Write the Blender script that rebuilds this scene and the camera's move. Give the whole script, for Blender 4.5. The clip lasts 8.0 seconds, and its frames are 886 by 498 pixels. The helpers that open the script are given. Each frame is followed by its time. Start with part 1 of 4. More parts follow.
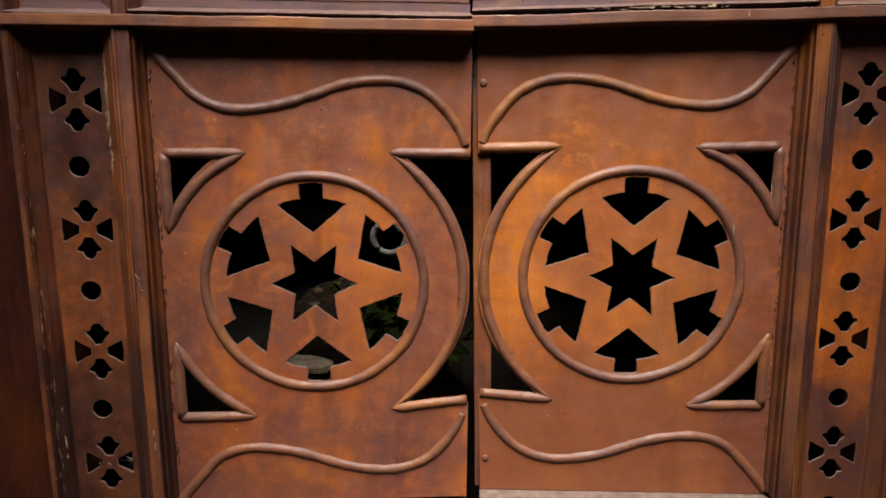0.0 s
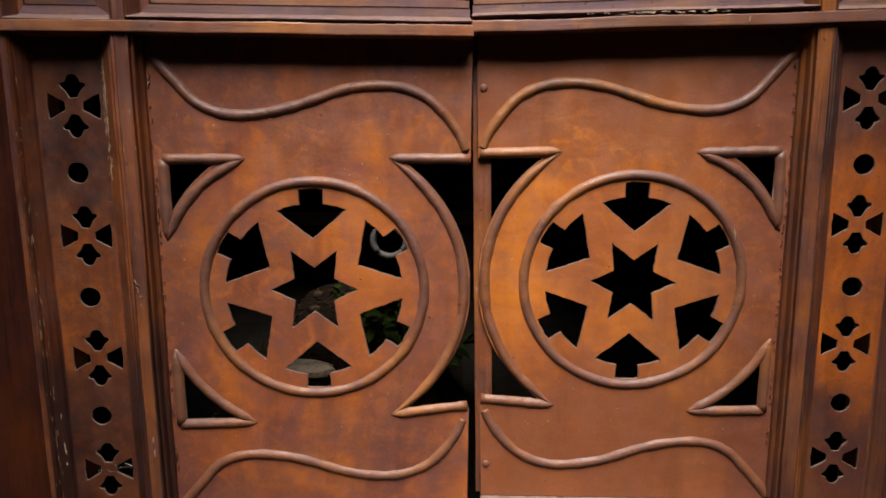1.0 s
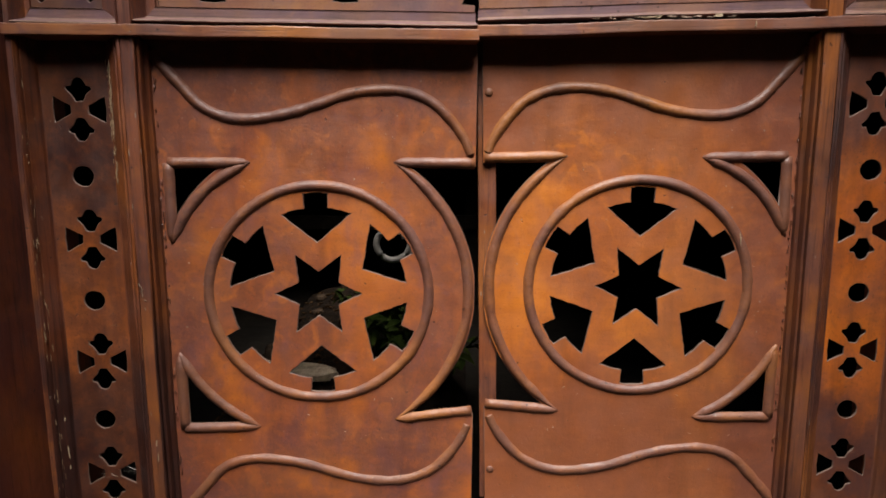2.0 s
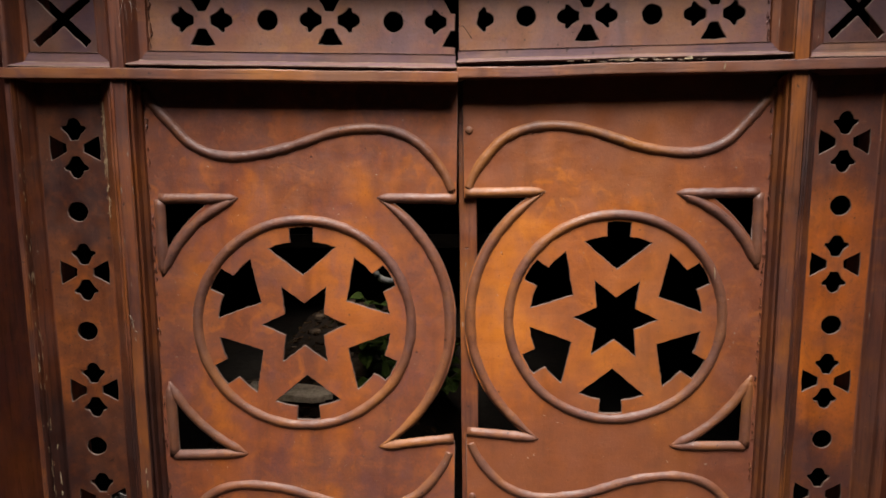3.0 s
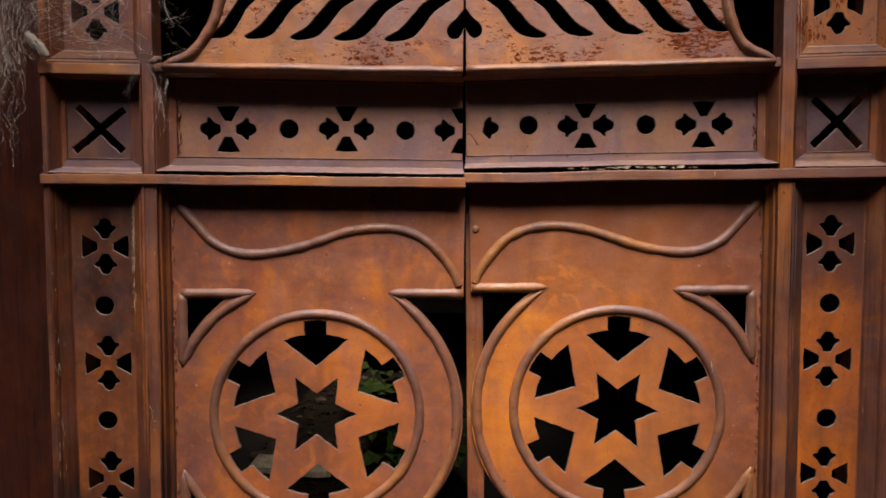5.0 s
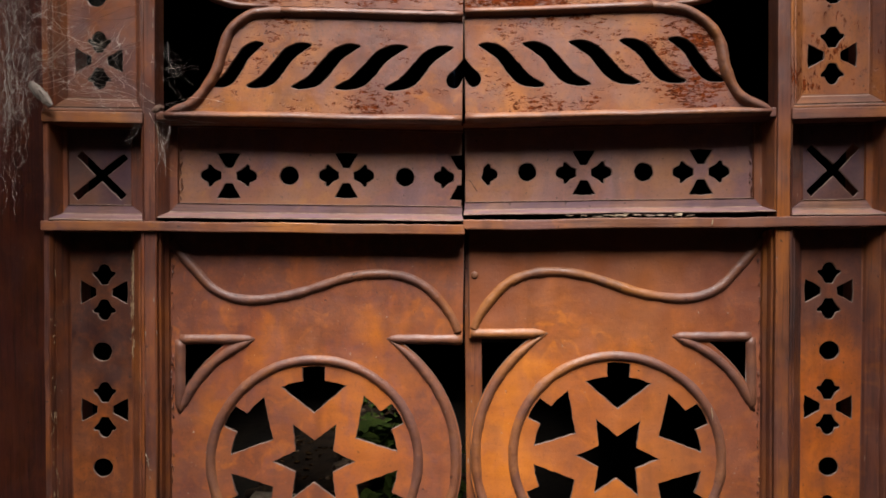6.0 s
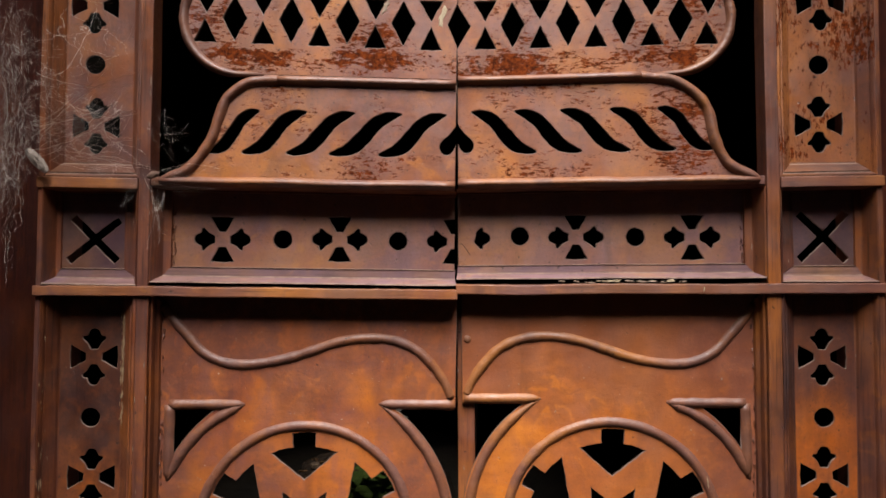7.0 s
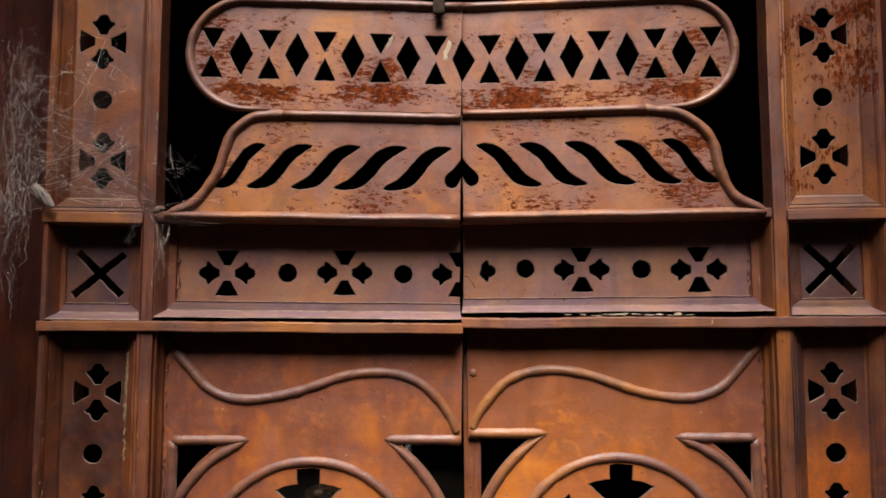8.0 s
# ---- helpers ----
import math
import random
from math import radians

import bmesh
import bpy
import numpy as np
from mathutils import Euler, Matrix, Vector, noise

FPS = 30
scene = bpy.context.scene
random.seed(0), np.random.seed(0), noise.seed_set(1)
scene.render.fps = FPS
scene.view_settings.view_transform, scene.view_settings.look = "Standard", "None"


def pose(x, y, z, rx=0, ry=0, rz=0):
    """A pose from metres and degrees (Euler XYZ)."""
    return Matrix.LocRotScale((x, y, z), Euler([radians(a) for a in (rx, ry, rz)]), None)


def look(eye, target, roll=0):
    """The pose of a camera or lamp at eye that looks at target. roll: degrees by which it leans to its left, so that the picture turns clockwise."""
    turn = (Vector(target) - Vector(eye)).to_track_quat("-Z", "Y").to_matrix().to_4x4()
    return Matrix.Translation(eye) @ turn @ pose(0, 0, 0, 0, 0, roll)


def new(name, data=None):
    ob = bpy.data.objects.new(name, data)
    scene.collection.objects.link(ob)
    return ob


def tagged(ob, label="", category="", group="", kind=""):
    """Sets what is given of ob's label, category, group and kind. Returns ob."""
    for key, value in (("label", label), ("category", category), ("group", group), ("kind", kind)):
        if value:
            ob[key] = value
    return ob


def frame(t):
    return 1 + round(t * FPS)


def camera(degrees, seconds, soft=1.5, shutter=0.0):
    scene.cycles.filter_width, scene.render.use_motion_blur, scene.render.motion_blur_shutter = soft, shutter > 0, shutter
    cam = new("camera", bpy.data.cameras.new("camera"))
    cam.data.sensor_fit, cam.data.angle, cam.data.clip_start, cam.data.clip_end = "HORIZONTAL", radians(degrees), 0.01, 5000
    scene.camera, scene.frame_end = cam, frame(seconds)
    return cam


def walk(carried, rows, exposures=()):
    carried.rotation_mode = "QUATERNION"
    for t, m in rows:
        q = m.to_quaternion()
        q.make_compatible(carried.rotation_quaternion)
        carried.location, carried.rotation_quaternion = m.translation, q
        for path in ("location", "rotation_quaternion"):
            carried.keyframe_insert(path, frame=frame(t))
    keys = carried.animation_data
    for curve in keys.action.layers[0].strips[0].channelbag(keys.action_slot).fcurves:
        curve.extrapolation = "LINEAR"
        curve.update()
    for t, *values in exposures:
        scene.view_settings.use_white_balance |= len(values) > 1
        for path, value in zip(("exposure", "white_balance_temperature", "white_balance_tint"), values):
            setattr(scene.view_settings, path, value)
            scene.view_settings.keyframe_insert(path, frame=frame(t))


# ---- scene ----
# The camera rises along a pair of carved gate leaves that stand slightly ajar, folded inwards at the middle.
cam = camera(70.0, 8.0, soft=1.7)
PATH = [  # seconds, x, y, z, yaw, pitch, roll
    (0.0, -0.0523, -1.1120, 1.0830, 0.03, -10.25, -0.26),
    (0.5, -0.0547, -1.1101, 1.0872, 0.13, -10.03, -0.37),
    (1.0, -0.0530, -1.1068, 1.0901, 0.02, -10.14, -0.37),
    (1.5, -0.0600, -1.1034, 1.0896, 0.08, -10.09, -0.28),
    (2.8, -0.0252, -1.1205, 1.1180, 0.72, -8.95, -0.26),
    (3.0, -0.0111, -1.1323, 1.1331, 0.82, -8.65, -0.26),
    (3.5, -0.0012, -1.1511, 1.1522, 0.67, -7.56, -0.22),
    (4.0, -0.0049, -1.1686, 1.1691, 0.85, -6.36, -0.08),
    (4.5, -0.0163, -1.1832, 1.1947, 1.12, -4.93, -0.06),
    (6.0, -0.0196, -1.1842, 1.2633, 0.99, -1.79, 0.05),
    (6.5, -0.0157, -1.1843, 1.2911, 0.61, -0.18, 0.34),
    (7.0, -0.0123, -1.1853, 1.3218, 0.70, 1.27, 0.23),
    (7.5, -0.0110, -1.1808, 1.3387, 0.83, 2.09, -0.22),
    (8.0, -0.0168, -1.1814, 1.3490, 0.97, 2.98, 0.06),
]
walk(cam, [(t, pose(x, y, z, 90 + pitch, 0, yaw) @ pose(0, 0, 0, 0, 0, roll)) for t, x, y, z, yaw, pitch, roll in PATH],
     exposures=[(0.0, 1.36, 6350, 12), (4.5, 1.45, 6250, 12), (8.0, 1.60, 6200, 12)])

# ---- light: an overcast sky, its low part cut off by added walls ----
world = bpy.data.worlds.new("sky")
scene.world = world
world.use_nodes = True
wn = world.node_tree
sky = wn.nodes.new("ShaderNodeTexSky")
sky.sky_type, sky.sun_disc = "NISHITA", False
sky.sun_elevation, sky.sun_rotation = radians(58), radians(170)
wn.links.new(sky.outputs[0], wn.nodes["Background"].inputs[0])
wn.nodes["Background"].inputs[1].default_value = 0.05
sun = new("sun", bpy.data.lights.new("sun", "SUN"))
sun.data.energy, sun.data.angle, sun.data.color = 5.0, radians(35), (1.0, 0.945, 0.87)
sun.matrix_world = look((-0.12, -2.40, 4.5), (0, 0, 0))


# ---- materials ----
class Nodes:
    """A small wrapper round one material's node tree."""

    def __init__(self, name):
        self.mat = bpy.data.materials.new(name)
        self.mat.use_nodes = True
        self.tree = self.mat.node_tree
        self.bsdf = self.tree.nodes["Principled BSDF"]
        self.coord = self.tree.nodes.new("ShaderNodeTexCoord").outputs["Object"]

    def link(self, a, b):
        self.tree.links.new(a, b)

    def mapped(self, scale, shift=(0, 0, 0)):
        n = self.tree.nodes.new("ShaderNodeMapping")
        n.inputs["Scale"].default_value, n.inputs["Location"].default_value = scale, shift
        self.link(self.coord, n.inputs[0])
        return n.outputs[0]

    def noise(self, scale, detail=6.0, rough=0.6, stretch=(1, 1, 1), shift=(0, 0, 0), warp=0.0):
        n = self.tree.nodes.new("ShaderNodeTexNoise")
        n.inputs["Scale"].default_value, n.inputs["Detail"].default_value = scale, detail
        n.inputs["Roughness"].default_value, n.inputs["Distortion"].default_value = rough, warp
        self.link(self.mapped(stretch, shift), n.inputs["Vector"])
        return n.outputs[0]

    def ramp(self, fac, lo, hi, a=0.0, b=1.0):
        n = self.tree.nodes.new("ShaderNodeMapRange")
        n.interpolation_type = "SMOOTHSTEP"
        for key, value in (("From Min", lo), ("From Max", hi), ("To Min", a), ("To Max", b)):
            n.inputs[key].default_value = value
        self.link(fac, n.inputs["Value"])
        return n.outputs[0]

    def math(self, op, a, b):
        n = self.tree.nodes.new("ShaderNodeMath")
        n.operation = op
        for k, v in enumerate((a, b)):
            if isinstance(v, (int, float)):
                n.inputs[k].default_value = v
            else:
                self.link(v, n.inputs[k])
        return n.outputs[0]

    def mix(self, fac, a, b, blend="MIX"):
        n = self.tree.nodes.new("ShaderNodeMix")
        n.data_type, n.blend_type = "RGBA", blend
        for sock, v in ((n.inputs[0], fac), (n.inputs[6], a), (n.inputs[7], b)):
            if isinstance(v, (int, float)):
                sock.default_value = v if sock == n.inputs[0] else (v, v, v, 1)
            elif isinstance(v, tuple):
                sock.default_value = (*v, 1)
            else:
                self.link(v, sock)
        return n.outputs[2]

    def bump(self, height, strength, distance):
        n = self.tree.nodes.new("ShaderNodeBump")
        n.inputs["Strength"].default_value, n.inputs["Distance"].default_value = strength, distance
        self.link(height, n.inputs["Height"])
        self.link(n.outputs[0], self.bsdf.inputs["Normal"])

    def done(self, colour, rough, metal=0.0):
        for sock, v in ((self.bsdf.inputs["Base Color"], colour), (self.bsdf.inputs["Roughness"], rough), (self.bsdf.inputs["Metallic"], metal)):
            if isinstance(v, (int, float)):
                sock.default_value = v
            elif isinstance(v, tuple):
                sock.default_value = (*v, 1)
            else:
                self.link(v, sock)
        return self.mat


WOOD = (3.0, 1, 0.22)  # brush strokes along an upright


def painted(name, warm, cool, rust=0.0, grain=(1, 1, 1), chips=0.004, rough=(0.33, 0.60), shift=(0, 0, 0), belt=None, cut=(0.42, 0.58), lumps=0.0, brush=(0.5, 1, 1.8), band=None, margin=None, glow=0.95):
    """Old brown oil paint: warm and dull patches, runs, rust that breaks through, pale chips, fine brush relief."""
    m = Nodes(name)
    cloud = m.math("ADD", m.math("MULTIPLY", m.noise(2.6, 3, 0.5, (1, 1, 0.8), shift, 0.8), 0.5), m.math("MULTIPLY", m.noise(7.0, 4, 0.55, (1, 1, 0.8), shift, 0.6), 0.5))
    near = m.ramp(cloud, cut[0], cut[1])
    # Warm inside a band of heights, cooler outside it.
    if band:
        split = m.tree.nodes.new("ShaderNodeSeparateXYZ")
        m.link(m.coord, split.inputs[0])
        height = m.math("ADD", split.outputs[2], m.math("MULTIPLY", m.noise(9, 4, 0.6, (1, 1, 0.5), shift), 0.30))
        in_band = m.math("MULTIPLY", m.ramp(height, band[0] + 0.10, band[0] + 0.22), m.ramp(height, band[1] + 0.10, band[1] + 0.22, 1.0, 0.0))
        near = m.math("MULTIPLY", m.math("ADD", m.math("MULTIPLY", near, 0.65), 0.35), in_band)
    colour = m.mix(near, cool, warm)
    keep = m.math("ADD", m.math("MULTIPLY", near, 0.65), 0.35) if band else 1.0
    blush = m.noise(4.2, 4, 0.5, (1, 1, 0.6), tuple(c + 2.7 for c in shift), 0.5)
    colour = m.mix(m.math("MULTIPLY", m.math("MULTIPLY", m.ramp(blush, 0.42, 0.64, 0, glow), m.math("ADD", m.math("MULTIPLY", near, 0.6), 0.4)), keep), colour, (warm[0] * 1.55, warm[1] * 1.72, warm[2] * 0.80))
    bloom = m.noise(6, 4, 0.55, (1, 1, 0.7), tuple(c + 6.1 for c in shift), 0.4)
    colour = m.mix(m.math("MULTIPLY", m.ramp(bloom, 0.44, 0.62, 0, 0.75), keep), colour, (warm[0] * 0.56, warm[1] * 0.70, warm[2] * 1.40))
    if margin:  # towards the edge next to the frame the colour turns a dull purple brown
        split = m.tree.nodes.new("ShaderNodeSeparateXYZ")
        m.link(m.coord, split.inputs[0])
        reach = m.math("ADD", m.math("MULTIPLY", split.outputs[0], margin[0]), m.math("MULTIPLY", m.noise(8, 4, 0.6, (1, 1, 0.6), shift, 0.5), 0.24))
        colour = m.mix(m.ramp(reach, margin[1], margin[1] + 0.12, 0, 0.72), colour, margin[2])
    blotch = m.noise(24, 5, 0.6, (1, 1, 1), tuple(c + 1.9 for c in shift), 1.2)
    colour = m.mix(m.math("MULTIPLY", m.math("MULTIPLY", m.ramp(blotch, 0.50, 0.66, 0, 0.55), m.math("ADD", m.math("MULTIPLY", near, 0.75), 0.25)), keep), colour, (warm[0] * 1.45, warm[1] * 1.55, warm[2] * 0.8))
    runs = m.noise(9, 5, 0.6, (2.2, 1, 0.22), shift)
    colour = m.mix(m.ramp(runs, 0.50, 0.74, 0, 0.42), colour, tuple(c * 0.45 for c in cool))
    strokes = m.noise(22, 6, 0.6, brush, tuple(c + 4.4 for c in shift), 0.5)
    colour = m.mix(m.ramp(strokes, 0.34, 0.60, 0.20, 0.0), colour, tuple(c * 0.7 for c in cool))
    dirt = m.noise(38, 7, 0.7, grain, shift)
    colour = m.mix(m.math("MULTIPLY", m.ramp(dirt, 0.44, 0.70, 0.0, 0.36), keep), colour, tuple(c * 1.3 for c in warm))
    scuff = m.noise(17, 8, 0.75, (1.4, 1, 0.9), tuple(c + 9.3 for c in shift), 0.6)
    colour = m.mix(m.ramp(scuff, 0.49, 0.68, 0, 0.34), colour, (cool[0] * 1.25, cool[1] * 1.35, cool[2] * 1.75))
    fine = m.noise(230, 5, 0.65, grain, shift)
    colour = m.mix(m.ramp(fine, 0.53, 0.72, 0, 0.50), colour, tuple(c * 0.45 for c in cool))
    if grain[0] != grain[2]:
        along = (7.0, 3.0, 0.16) if grain[0] > grain[2] else (0.16, 3.0, 7.0)
        crack = m.noise(34, 7, 0.68, along, tuple(c + 5.3 for c in shift), 0.25)
        colour = m.mix(m.ramp(crack, 0.52, 0.68, 0, 0.60), colour, tuple(c * 0.30 for c in cool))
        colour = m.mix(m.ramp(crack, 0.30, 0.44, 0.42, 0), colour, tuple(c * 1.25 for c in warm))
    roughness = m.ramp(m.noise(16, 5, 0.6, (1, 1, 1), shift), 0.3, 0.7, rough[0], rough[1])
    grooves = m.math("MULTIPLY", crack, -1.0) if grain[0] != grain[2] else 0.0
    relief = m.math("ADD", m.math("ADD", m.math("MULTIPLY", fine, 0.4), m.math("MULTIPLY", dirt, 0.7)), m.math("ADD", m.math("MULTIPLY", strokes, 0.9), m.math("MULTIPLY", scuff, 0.8)))
    if rust:
        patch = m.math("ADD", m.math("MULTIPLY", m.noise(7, 4, 0.6, (0.8, 1, 1.6), shift), 0.8), m.math("MULTIPLY", m.noise(125, 7, 0.78, (0.50, 1, 1.45) if brush is not WOOD else (1.35, 1, 0.50), shift, 0.3), 1.1))
        if belt:
            split = m.tree.nodes.new("ShaderNodeSeparateXYZ")
            m.link(m.coord, split.inputs[0])
            low, high = m.ramp(split.outputs[2], belt[0], belt[0] + 0.03), m.ramp(split.outputs[2], belt[1] - 0.012, belt[1], 1.0, 0.0)
            patch = m.math("ADD", patch, m.math("MULTIPLY", m.math("MULTIPLY", low, high), m.ramp(m.noise(11, 3, 0.55, (1, 1, 0.6), shift), 0.38, 0.60, 0.02, 0.170)))
        where = m.ramp(patch, 1.10 - rust, 1.165 - rust)
        red = m.mix(m.ramp(m.noise(120, 5, 0.75), 0.35, 0.65), (0.030, 0.0070, 0.0028), (0.122, 0.0255, 0.0060))
        colour = m.mix(where, colour, red)
        roughness = m.mix(where, roughness, 0.9)
        relief = m.math("SUBTRACT", relief, m.math("MULTIPLY", where, 0.5))
    scratch = m.ramp(m.noise(60, 3, 0.5, (5.0, 1, 0.35) if grain[0] > grain[2] else (0.35, 1, 5.0), tuple(c + 3.1 for c in shift), 0.3), 0.735, 0.755)
    colour = m.mix(m.math("MULTIPLY", scratch, 0.30), colour, (0.19, 0.125, 0.085))
    pale = m.ramp(m.noise(150, 3, 0.55, tuple(c ** 0.7 for c in grain), (5, 3, 1)), 0.775 - chips, 0.79 - chips)
    colour = m.mix(m.math("MULTIPLY", pale, 0.7), colour, (0.21, 0.165, 0.13))
    specks = m.ramp(m.noise(95, 2, 0.5, (1, 1, 1), (2, 8, 4)), 0.72, 0.745)
    colour = m.mix(m.math("MULTIPLY", specks, 0.75), colour, (0.015, 0.006, 0.004))
    if lumps:
        relief = m.math("ADD", relief, m.math("ADD", m.math("MULTIPLY", m.noise(30, 3, 0.5), lumps), m.math("MULTIPLY", m.noise(125, 3, 0.6, (1, 1, 1), (0, 0, 0), 0.4), lumps * 0.55)))
    pits = m.noise(62, 4, 0.6, (1, 1, 1), (3, 1, 7), 0.6)
    relief = m.math("SUBTRACT", relief, m.math("ADD", m.math("MULTIPLY", specks, 0.8), m.math("MULTIPLY", m.ramp(pits, 0.58, 0.75), 0.25)))
    m.bump(m.math("ADD", relief, grooves), 0.5, 0.0013)
    gloss = m.bsdf.inputs["Specular IOR Level"]
    gloss.default_value = 0.45
    if rust:
        m.link(m.ramp(where, 0.0, 1.0, 0.45, 0.02), gloss)
    return m.done(colour, roughness)


WARM, COOL = (0.215, 0.057, 0.0145), (0.092, 0.0330, 0.0285)
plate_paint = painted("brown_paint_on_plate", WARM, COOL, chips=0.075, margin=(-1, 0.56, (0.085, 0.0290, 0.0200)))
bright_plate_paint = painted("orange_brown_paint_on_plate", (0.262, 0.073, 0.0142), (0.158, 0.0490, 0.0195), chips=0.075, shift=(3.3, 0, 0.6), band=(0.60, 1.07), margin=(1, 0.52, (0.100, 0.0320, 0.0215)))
rust_paint = painted("rusting_paint_on_plate", (0.205, 0.068, 0.0235), (0.132, 0.0565, 0.0430), rust=0.092, shift=(2, 0, 1), cut=(0.45, 0.61), chips=0.022)
lattice_paint = painted("heavily_rusting_paint_on_plate", (0.198, 0.0640, 0.0205), (0.126, 0.0530, 0.0400), rust=0.102, shift=(2, 0, 1), belt=(1.650, 1.706), cut=(0.45, 0.61), chips=0.016)
# Left strip: uneven paint tone and the side's shade, both in the colour.
left_strip_paint = painted("toned_and_shaded_paint_on_strip", (0.265, 0.068, 0.0125), (0.025, 0.0088, 0.0072), chips=0.012, shift=(0.9, 3, 5), band=(0.64, 0.88), brush=WOOD)
# Right strip: warm in the middle heights, cooler and darker beyond them.
right_strip_paint = painted("warm_banded_paint_on_strip", (0.250, 0.061, 0.0080), (0.050, 0.0185, 0.0150), chips=0.012, shift=(1.7, 3, 5), band=(0.58, 1.02), brush=WOOD)
upper_strip_paint = painted("faded_paint_on_strip", (0.180, 0.057, 0.0190), (0.090, 0.0400, 0.0330), chips=0.012, shift=(4.9, 3, 5), brush=WOOD)
# Darker than the stiles: the mouldings' grime and shade are in this colour.
mould_paint = painted("shade_and_grime_on_mouldings", (0.095, 0.027, 0.0110), (0.0230, 0.0095, 0.0080), grain=(1.6, 1.6, 0.14), chips=0.055, shift=(6, 2, 0), brush=WOOD)
dull_paint = painted("dulled_brown_paint", (0.158, 0.0640, 0.0400), (0.120, 0.0600, 0.0500), shift=(3, 2, 0), chips=0.022, glow=0.45)
square_paint = painted("dark_purple_brown_paint", (0.088, 0.0370, 0.0270), (0.058, 0.0280, 0.0245), shift=(8, 2, 3), chips=0.022, glow=0.4)
dusty_paint = painted("dusty_paint_on_ledges", (0.142, 0.064, 0.046), (0.108, 0.0530, 0.0440), grain=(0.14, 1.6, 1.6), chips=0.014, rough=(0.55, 0.8), shift=(2, 6, 1), glow=0.45)
rust_strip = painted("rusting_paint_on_strip", (0.165, 0.050, 0.0175), (0.092, 0.0360, 0.0250), rust=0.062, shift=(5, 0, 2), belt=(1.64, 1.93), brush=WOOD)
bead_paint = painted("worn_paint_on_beading", (0.138, 0.0450, 0.0160), (0.084, 0.0325, 0.0200), chips=0.055, rough=(0.44, 0.66), shift=(0.4, 0, 3), lumps=2.6)
wood_paint = painted("brown_paint_on_wood", (0.135, 0.0395, 0.0145), (0.0480, 0.0190, 0.0145), grain=(1.6, 1.6, 0.14), chips=0.045, shift=(4, 1, 0), brush=WOOD)
# Left-hand mouldings: the same brown, turning much darker towards the foot.
low_dark_paint = painted("paint_darker_towards_foot", (0.128, 0.0345, 0.0118), (0.0180, 0.0060, 0.0045), grain=(1.6, 1.6, 0.14), chips=0.05, shift=(6, 2, 0), brush=WOOD, band=(0.70, 2.0))
rail_paint = painted("brown_paint_on_rails", (0.165, 0.056, 0.0245), (0.088, 0.0385, 0.0275), grain=(0.14, 1.6, 1.6), chips=0.035, shift=(1, 5, 0))
jamb_paint = painted("dark_red_brown_paint", (0.170, 0.0380, 0.0165), (0.080, 0.0200, 0.0110), grain=(1.6, 1.6, 0.14), chips=0.04, rough=(0.45, 0.7), shift=(7, 0, 0), brush=WOOD)


def mottled(name, a, b, scale, rough=0.9, relief=0.01, fine=6.0):
    m = Nodes(name)
    m.bsdf.inputs["Specular IOR Level"].default_value = 0.12 if rough > 0.85 else 0.4
    n1, n2 = m.noise(scale, 6, 0.65), m.noise(scale * fine, 5, 0.65)
    colour = m.mix(m.ramp(m.math("ADD", m.math("MULTIPLY", n1, 0.6), m.math("MULTIPLY", n2, 0.4)), 0.35, 0.65), a, b)
    m.bump(m.math("ADD", n1, m.math("MULTIPLY", n2, 0.4)), 0.5, relief)
    return m.done(colour, rough)


ledge_paint = painted("brown_paint_on_sills", (0.074, 0.0220, 0.0080), (0.042, 0.0145, 0.0075), grain=(0.14, 1.6, 1.6), chips=0.02, rough=(0.78, 0.95), shift=(9, 6, 2))
worn_ridge = mottled("paint_rubbed_off_ridges", (0.050, 0.024, 0.017), (0.165, 0.105, 0.075), 26.0, 0.6, 0.0015)
worn_edge = mottled("paint_worn_off_cut_edges", (0.055, 0.027, 0.018), (0.105, 0.066, 0.048), 40.0, 0.6, 0.0015)
# Near-black passage colours: the darkness behind the gate is painted in.
passage_dark_floor = mottled("passage_dark_floor", (0.004, 0.003, 0.002), (0.012, 0.009, 0.006), 4.0)
passage_dark = mottled("darkness_on_passage_walls", (0.0035, 0.003, 0.0022), (0.009, 0.0075, 0.006), 1.3)
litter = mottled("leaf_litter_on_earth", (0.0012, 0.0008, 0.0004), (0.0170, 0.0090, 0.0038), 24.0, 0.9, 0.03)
worn_rail = mottled("dust_caked_rail", (0.085, 0.048, 0.034), (0.165, 0.115, 0.090), 45.0, 0.85, 0.002)
earth = mottled("damp_earth", (0.013, 0.009, 0.006), (0.038, 0.027, 0.018), 5.0)
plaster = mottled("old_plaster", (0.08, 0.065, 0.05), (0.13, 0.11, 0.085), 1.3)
# Kept dark so the added outer walls throw back little light.
dark_plaster = mottled("low_bounce_plaster", (0.011, 0.0095, 0.008), (0.0225, 0.019, 0.016), 1.3)
stone = mottled("grey_stone", (0.020, 0.013, 0.008), (0.080, 0.052, 0.031), 9.0)
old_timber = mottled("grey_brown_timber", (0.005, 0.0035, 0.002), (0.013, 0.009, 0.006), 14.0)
pale_stone = mottled("pale_weathered_board", (0.22, 0.165, 0.11), (0.52, 0.40, 0.275), 16.0)
leaf_green = mottled("leaf_green", (0.017, 0.031, 0.004), (0.040, 0.057, 0.008), 14.0, 0.88, 0.002)
dead_leaf = mottled("dead_brown_leaf", (0.012, 0.006, 0.0025), (0.085, 0.045, 0.017), 11.0, 0.9, 0.002)
stem_green = mottled("stem_green", (0.03, 0.035, 0.015), (0.05, 0.045, 0.02), 20.0)
